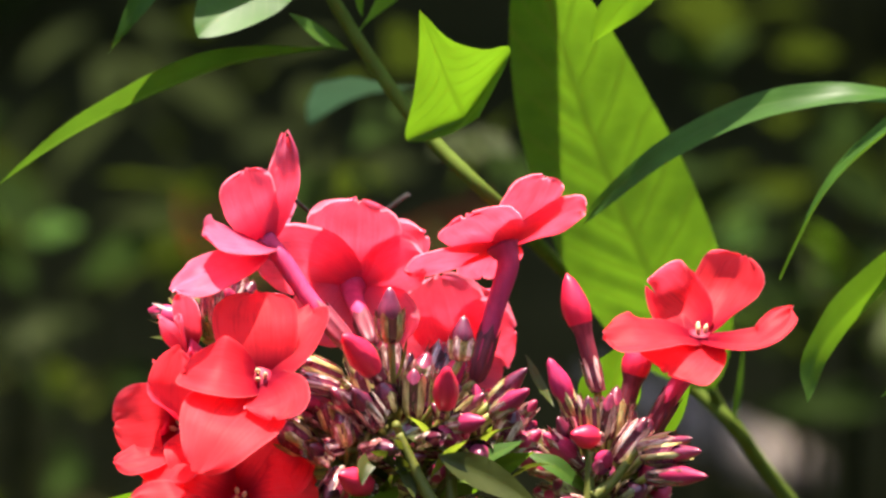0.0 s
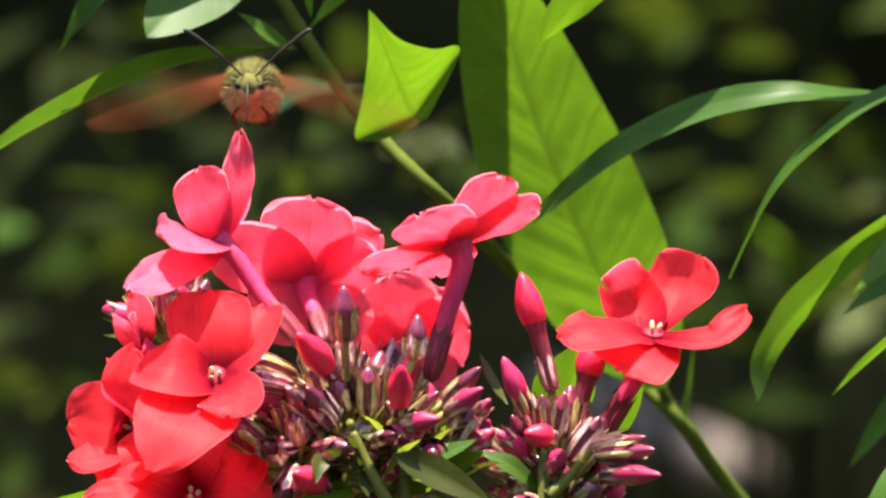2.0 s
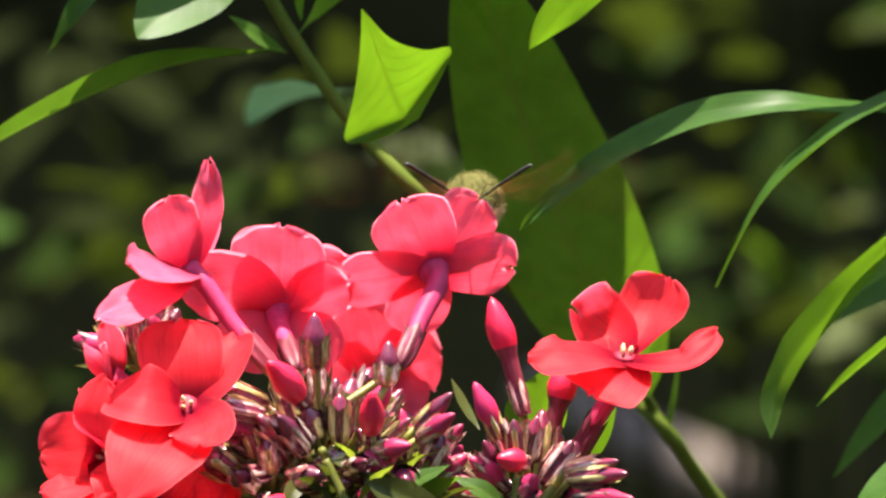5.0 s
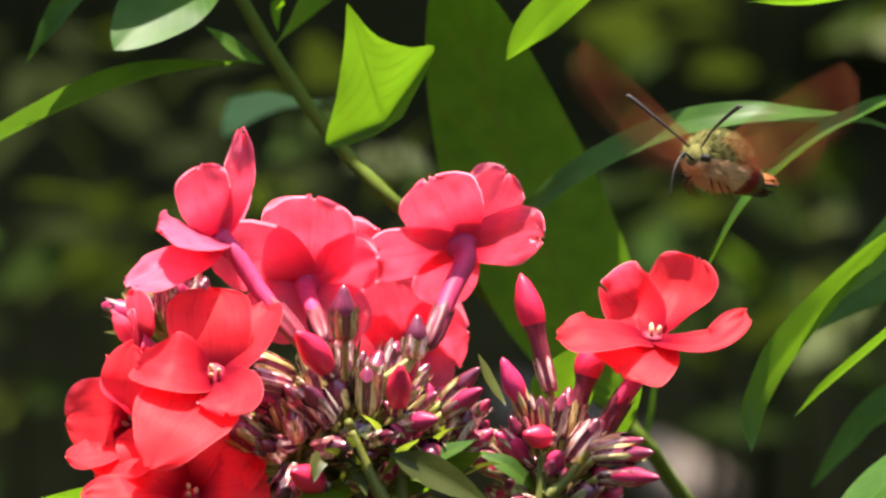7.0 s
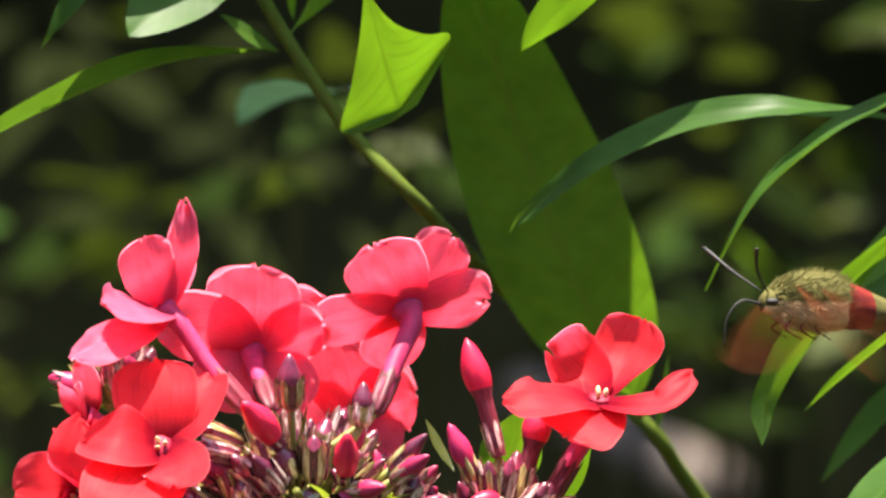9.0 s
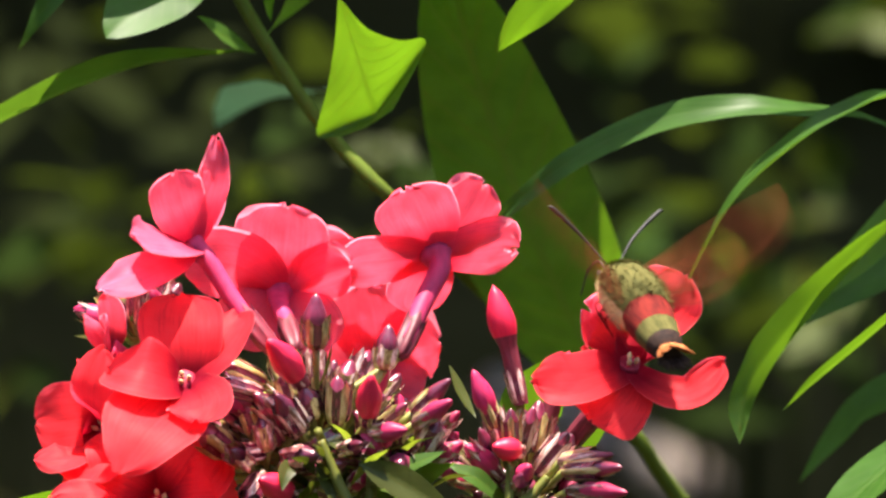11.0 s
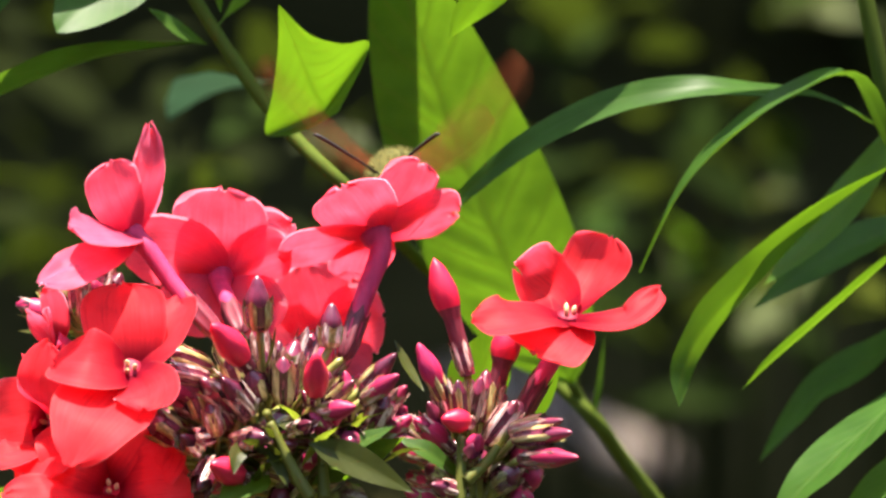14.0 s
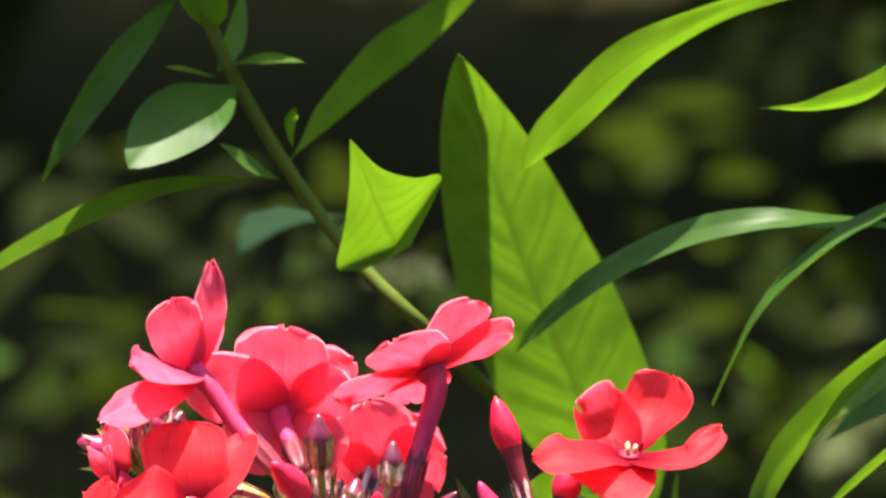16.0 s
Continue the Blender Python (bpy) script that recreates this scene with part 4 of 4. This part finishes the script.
for k in range(40):
    a = k * 2.4
    p = on(rnd.uniform(640, 900), rnd.uniform(790, 892), rnd.uniform(-11, 2))
    d = Vector((math.cos(a), -0.5, rnd.uniform(0.1, 0.9))).normalized() * rnd.uniform(5, 9) / 1000
    leaf(phlox, [p, p + d * 0.5 + Vector((0, 0, 0.0008)), p + d], rnd.uniform(0.8, 2.0), rnd.choice([BRACT, LEAF_OLIVE, LEAF_OLIVE]), (rnd.uniform(-0.6, 0.6), rnd.uniform(-0.8, 0.8), 0.7), 0.25, 0.42, 0.15, 0.04, name="bract", seed=160 + k, n=10)


# ---- hawk moth ----
moth = thing("hawk_moth", PLATE, "olive and rust red hummingbird hawk moth hovering with blurred wings", "moth")
moth.scale = (0.74, 0.74, 0.74)


def fur_body():
    bm = bmesh.new()
    blob(bm, [(-0.009, 0.0044, 0.0042, -0.0006), (-0.0075, 0.0054, 0.0054, -0.0003), (-0.005, 0.006, 0.0061, 0), (-0.002, 0.0062, 0.0064, 0.0002), (0.001, 0.0058, 0.0060, 0.0003), (0.0035, 0.0048, 0.0050, 0.0003), (0.0055, 0.0034, 0.0037, 0.0002), (0.0065, 0.0018, 0.002, 0)], 24)
    for v in bm.verts:
        v.co.x *= 0.88
        v.co.z *= 0.92
        v.co += 0.0004 * Vector(noise.noise_vector(v.co * 700))
    for f in bm.faces:
        p = f.calc_center_median()
        f.material_index = 1 if p.z < -0.0002 + 0.0012 * noise.noise(p * 500) else 0
    part("thorax", bm, [FUR_OLIVE, FUR_CREAM], moth)
    bm = bmesh.new()
    blob(bm, [(-0.0055, 0.0045, 0.0044, 0), (-0.0085, 0.005, 0.0046, -0.0005), (-0.010, 0.0049, 0.0044, -0.0008), (-0.0117, 0.0047, 0.0041, -0.0011), (-0.013, 0.0045, 0.0038, -0.0014), (-0.0138, 0.0043, 0.0036, -0.0015), (-0.0152, 0.0041, 0.0034, -0.0018), (-0.0165, 0.0038, 0.0031, -0.002), (-0.0185, 0.003, 0.0025, -0.0024), (-0.0195, 0.0018, 0.0015, -0.0026)], 20)
    for f in bm.faces:
        y = f.calc_center_median().y
        f.material_index = 2 if -0.0166 < y < -0.0132 else 1 if y < -0.0166 else 0
    part("abdomen", bm, [FUR_RUST, FUR_DARK, FUR_OLIVE], moth, "rust red abdomen with an olive band")
    bm = bmesh.new()
    orange = bmesh.new()
    for k in range(46):
        a = rnd.uniform(0, 6.28)
        p = Vector((0.0016 * math.cos(a), -0.0186, -0.0024 + 0.0013 * math.sin(a)))
        q = p + Vector((0.0026 * math.cos(a), -0.004 * rnd.uniform(0.7, 1.1), 0.0012 * math.sin(a)))
        tube(orange if math.sin(a) > 0.1 else bm, [p, p.lerp(q, 0.6), q], [0.0005, 0.0004, 0.0001], 5)
    part("tail_tuft", bm, FUR_DARK, moth)
    part("tail_tuft", orange, FUR_ORANGE, moth, "rust orange tail tuft")
    bm = bmesh.new()
    blob(bm, [(0.0048, 0.0022, 0.0022, 0.0002), (0.0062, 0.0029, 0.0027, 0.0002), (0.0078, 0.0027, 0.0025, 0), (0.0092, 0.0015, 0.0016, -0.0003)], 18)
    for f in bm.faces:
        f.material_index = 1 if f.calc_center_median().z < -0.0008 else 0
    part("head", bm, [FUR_OLIVE, FUR_CREAM], moth)
    for s in (-1, 1):
        bm = bmesh.new()
        bmesh.ops.create_uvsphere(bm, u_segments=14, v_segments=10, radius=0.001, matrix=Matrix.Translation((s * 0.0021, 0.0076, 0.0)) @ Matrix.Diagonal((1.0, 1.7, 0.7, 1)))
        part("eye", bm, BLACK, moth, "glossy black eye")
        bm = bmesh.new()
        tube(bm, spline([(s * 0.0012, 0.0085, 0.0018), (s * 0.0056, 0.0128, 0.0055), (s * 0.0112, 0.0158, 0.0095), (s * 0.0125, 0.0161, 0.0099)], 12), [0.00016 + 0.00026 * math.sin(math.pi * min(1, (i / 12) ** 1.6)) for i in range(13)], 8)
        part("antenna", bm, BLACK, moth, "black clubbed antenna")
        for y, dx in ((0.004, 0.004), (0.001, 0.0045), (-0.002, 0.005)):
            bm = bmesh.new()
            tube(bm, spline([(s * 0.002, y, -0.0036), (s * dx * 0.8, y + 0.0015, -0.0052), (s * dx * 0.7, y - 0.002, -0.0072)], 8), [0.00026 - 0.00002 * i for i in range(9)], 6)
            part("leg", bm, FUR_RUST, moth)
    bm = bmesh.new()
    tube(bm, spline([(0, 0.0092, -0.0006), (0, 0.0135, 0.0), (0, 0.0165, -0.0035), (0, 0.0168, -0.009)], 14), [0.0003 - 0.00001 * i for i in range(15)], 6)
    part("proboscis", bm, BLACK, moth, "long thin bent proboscis")


def fuzz(name, mat, count, up_side, label):
    """Short hairs over the thorax and head."""
    bm = bmesh.new()
    for k in range(count):
        a = rnd.uniform(-0.05, 3.19) if up_side else rnd.uniform(-3.14, 0.0)
        y = rnd.uniform(-0.0085, 0.0078)
        w = 0.0061 * math.sqrt(max(0.05, 1 - ((y + 0.0015) / 0.0102) ** 2))
        p = Vector((0.88 * w * math.cos(a), y, w * math.sin(a) * 0.9 + 0.0002))
        d = Vector((math.cos(a), -0.9 + rnd.uniform(-0.4, 0.4), math.sin(a) + rnd.uniform(-0.2, 0.2))).normalized() * rnd.uniform(0.0009, 0.0019)
        q = d.cross(Vector((rnd.uniform(-1, 1), rnd.uniform(-1, 1), rnd.uniform(-1, 1)))).normalized() * 0.00011
        bm.faces.new([bm.verts.new(v) for v in (p - d * 0.2 + q, p - d * 0.2 - q, p + d)])
    tagged(part(name, bm, mat, moth, label, smooth=False), kind="stuff")


fur_body()
fuzz("back_fur", FUR_OLIVE, 1500, True, "olive green fur")
fuzz("breast_fur", FUR_CREAM, 1000, False, "cream coloured fur")


def wing(s, length, breadth, sweep, at_y, name):
    rows = []
    n = 12
    for i in range(n + 1):
        t = i / n
        lead = 0.0015 + breadth * (0.25 * math.sin(math.pi * t * 0.6) - sweep * t)
        wide = breadth * (0.28 + 0.72 * math.sin(math.pi * min(1, 0.12 + 0.8 * t)) ** 0.8) * (1 if t < 0.9 else 1 - 4 * (t - 0.9))
        rows.append([Vector((s * length * t, lead - wide * j / 6, 0.0004 * math.sin(math.pi * j / 6) + 0.0008 * t * t)) for j in range(7)])
    bm = bmesh.new()
    sheet(bm, rows, flip=s < 0)
    return part(name, bm, WING, moth, "clear wing with rust red margin", Matrix.Translation((s * 0.0035, at_y, 0.0028)))


wings = [(wing(s, 0.031, 0.013, 0.3, 0.003, "forewing"), s, 0.0) for s in (-1, 1)] + [(wing(s, 0.018, 0.011, 0.5, -0.002, "hindwing"), s, 0.35) for s in (-1, 1)]


# ---- what moves ----
def motions():
    # sway of the flower head: seconds, right, up in mm, lean in degrees
    sway = [
        (0, 0.00, -0.00, 0.00), (0.5, -0.01, 0.44, 0.11), (1, 0.47, 0.06, 0.31), (1.5, -0.02, -0.16, -0.07),
        (2, 0.54, 0.14, 0.17), (2.5, -0.85, -0.67, -0.23), (3, -0.15, 0.28, 0.13), (3.5, -1.2, -1.25, -0.75),
        (4, -1.42, -2.04, -1.12), (6.5, 1.57, -3.86, -1.52), (7, 5.59, 2.45, 0.16), (7.5, 5.66, -0.35, 1.01),
        (8, 2.42, -5.55, 0.15), (8.5, -1.71, -9.45, -1.18), (9, -3.03, -8.73, -1.63), (11.5, 3.59, 0.35, 1.08),
        (12, -4.95, -0.3, -2.06), (12.5, -1.00, -1.78, -1.06), (13, -1.56, -0.75, -1.68), (13.5, -2.5, -1.5, -1.45),
        (14, 1.35, 1.04, -1.06), (14.5, -3.61, -1.40, -1.33), (15, 1.11, -0.39, -1.11), (15.5, 0.83, -0.34, -1.38),
        (16, -0.38, 0.48, -0.68),
    ]
    root = PLATE @ Matrix.Translation(PIVOT)
    walk(phlox, [(t, root @ pose(x / 1000, 0, z / 1000, 0, r, 0)) for t, x, z, r in sway])
    # florets that the moth bends
    tilt = lambda ob, rows: walk(ob, [(t, Matrix.Translation(ob.matrix_basis.translation) @ pose(0, 0, lift / 1000, *turns)) for t, *turns, lift in rows])
    tilt(nodding, [(0, 0, 0, 0, 0), (3.0, 0, 0, 0, 0), (3.3, -20, 5, 0, 1.5), (3.5, -42, 9, 0, 6), (4.2, -42, 8, 0, 6), (5.2, -30, 4, 0, 4.5), (6.5, -28, 3, 0, 4), (12.5, -26, 5, 0, 4), (13.4, -28, 8, 0, 4), (13.9, -10, 3, 0, 1),
                   (14.2, -26, 8, 0, 2), (14.5, -46, 15, 0, 4), (14.8, -10, 2, 0, 0.5), (15, 0, 0, 0, 0), (16, 0, 0, 0, 0)])
    tilt(perch, [(0, 0, 0, 0, 0), (10.4, 0, 0, 0, 0), (11.0, 20, 4, 0, 0.5), (11.5, 22, 5, 0, 0.5), (12, 14, 3, 0, 0.5), (12.5, 20, 5, 0, 0.5), (12.7, 8, 2, 0, 0), (12.9, 0, 0, 0, 0), (16, 0, 0, 0, 0)])
    walk(folded, [(t, Matrix.Translation(folded.matrix_basis.translation) @ pose(0, 0, 0, a, 0, b)) for t, a, b in ((0, 0, 0), (4, 0, 0), (6.5, -6, 3), (9, -8, 4), (11.5, -5, 2), (12.5, -3, 0), (14, 0, 0), (16, 0, 0))])
    walk(hanging, [(t, Matrix.Translation(hanging.matrix_basis.translation) @ pose(0, 0, 0, 0, a, 0)) for t, a in
                   ((0, 0), (3, 0), (4, -4), (6.5, -7), (9, -7), (11.5, -6.5), (12, -2), (12.5, -4), (13.5, -2.5), (15, -3.5), (15.5, -5), (16, -3.5))])
    # the tall stem sways, and its top leaf swings over the broad leaf
    walk(tall, [(t, PLATE @ pose(x / 1000, 0, 0)) for t, x in ((0, 0), (3.5, 0), (4.2, 12), (6.4, 22), (9, 22), (11.5, 19), (12, 1), (12.5, 17), (13.2, 6), (14, 0), (16, 0))])
    # flight: seconds, plate point, heading (90 to the left, 180 to the camera), pitch, bank
    flight = [
        (0, 585, 460, 24, 195, 10, 0), (0.2, 570, 395, 24, 192, 8, 0), (0.5, 582, 373, 24, 190, 5, -12), (0.7, 621, 307, 24, 188, 5, -8), (1, 751, 362, 24, 185, 5, 5),
        (1.2, 802, 382, 23, 178, 5, 3), (1.5, 867, 371, 22, 170, 8, 0), (1.7, 837, 300, 24, 172, 5, 0), (1.9, 644, 165, 24, 178, 3, 0), (2, 535, 160, 24, 178, 5, 0),
        (2.1, 547, 158, 24, 172, 5, 4), (2.2, 622, 168, 24, 165, 5, 8), (2.4, 971, 122, 23, 155, 3, 0), (2.5, 1080, 145, 22, 150, 5, -5), (2.6, 1090, 174, 22, 150, 5, -5),
        (2.7, 1055, 224, 23, 152, 2, -5), (2.9, 1005, 253, 24, 158, 0, -6), (3, 1012, 272, 24, 158, 0, -6), (3.1, 960, 289, 25, 165, -4, -4), (3.2, 908, 328, 28, 168, -8, 0),
        (3.5, 858, 424, 32, 175, -8, 0), (4, 862, 436, 33, 178, -8, 0), (4.2, 879, 404, 32, 178, -8, 0), (6.3, 1040, 313, 25, 172, 2, 0), (6.5, 1124, 250, 24, 172, 5, -6),
        (6.7, 1373, 136, 20, 140, 5, -8), (6.8, 1394, 194, 19, 146, 5, -6), (6.9, 1398, 230, 18, 150, 5, -5), (7, 1412, 252, 18, 152, 5, -5), (7.1, 1404, 253, 18, 152, 5, -5),
        (7.4, 1478, 243, 15, 130, 3, -8), (7.5, 1526, 266, 14, 118, 0, -10), (7.7, 1534, 292, 14, 122, -2, -8), (7.9, 1477, 375, 13, 126, 0, -5), (8, 1455, 396, 12, 128, 0, -5),
        (8.2, 1438, 430, 11, 124, 0, -4), (8.5, 1519, 476, 8, 112, -3, 0), (8.7, 1527, 470, 7, 112, -2, 0), (9, 1557, 511, 5, 112, 0, 0), (9.2, 1502, 529, 3, 108, 2, 0),
        (9.9, 1457, 499, -4, 85, 10, 0), (10.7, 1349, 521, -9, 35, 25, 0), (11.3, 1251, 483, -10, 15, 30, 0), (11.5, 1370, 603, -12, 5, 36, 0), (11.7, 1246, 599, -12, 8, 40, 0),
        (12, 1256, 548, -7, 12, 10, 0), (12.2, 1340, 564, -10, 35, 22, 0), (12.5, 1322, 575, -9, 42, 14, 0), (12.6, 1300, 545, -9, 45, 14, 0), (12.7, 1237, 414, -4, 45, 15, 0),
        (12.9, 1109, 261, 10, 85, 12, 0), (13, 1117, 240, 14, 100, 8, 0), (13.1, 1067, 228, 15, 115, 10, 0), (13.2, 1054, 215, 16, 125, 12, 0), (13.5, 1027, 245, 18, 138, 8, 0),
        (13.6, 1003, 278, 20, 150, 4, 0), (13.7, 929, 299, 22, 158, 0, 0), (14, 945, 330, 24, 168, -4, 0), (14.2, 941, 328, 30, 172, -6, 0), (14.5, 899, 414, 34, 175, -4, 0),
        (14.7, 865, 332, 30, 175, -4, 0), (14.8, 868, 262, 24, 175, 0, 0), (14.95, 740, 44, 22, 172, 4, -6), (15, 719, 25, 22, 170, 4, -8), (15.1, 569, -76, 22, 160, 6, -10),
        (15.2, 399, -289, 22, 150, 8, -10), (15.6, -139, -1081, 20, 130, 10, 0), (16, -763, -1741, 20, 120, 10, 0)]
    walk(moth, [(t, PLATE @ Matrix.Translation(at(u, v, d)) @ pose(0, 0, 0, 0, 0, rz) @ pose(0, 0, 0, rx, 0, 0) @ pose(0, 0, 0, 0, ry, 0)) for t, u, v, d, rz, rx, ry in flight])
    # wing beat
    for ob, s, lag in wings:
        o = ob.matrix_basis.translation.copy()
        walk(ob, [(k / FPS, Matrix.Translation(o) @ pose(0, 0, 0, 0, -s * (7 + 40 * math.sin(1.9485 * k - lag)), s * 14 * math.cos(1.9485 * k)) @ pose(0, 0, 0, 32 + 24 * math.cos(1.9485 * k - lag), 0, 0)) for k in range(0, 16 * FPS + 1)])


motions()
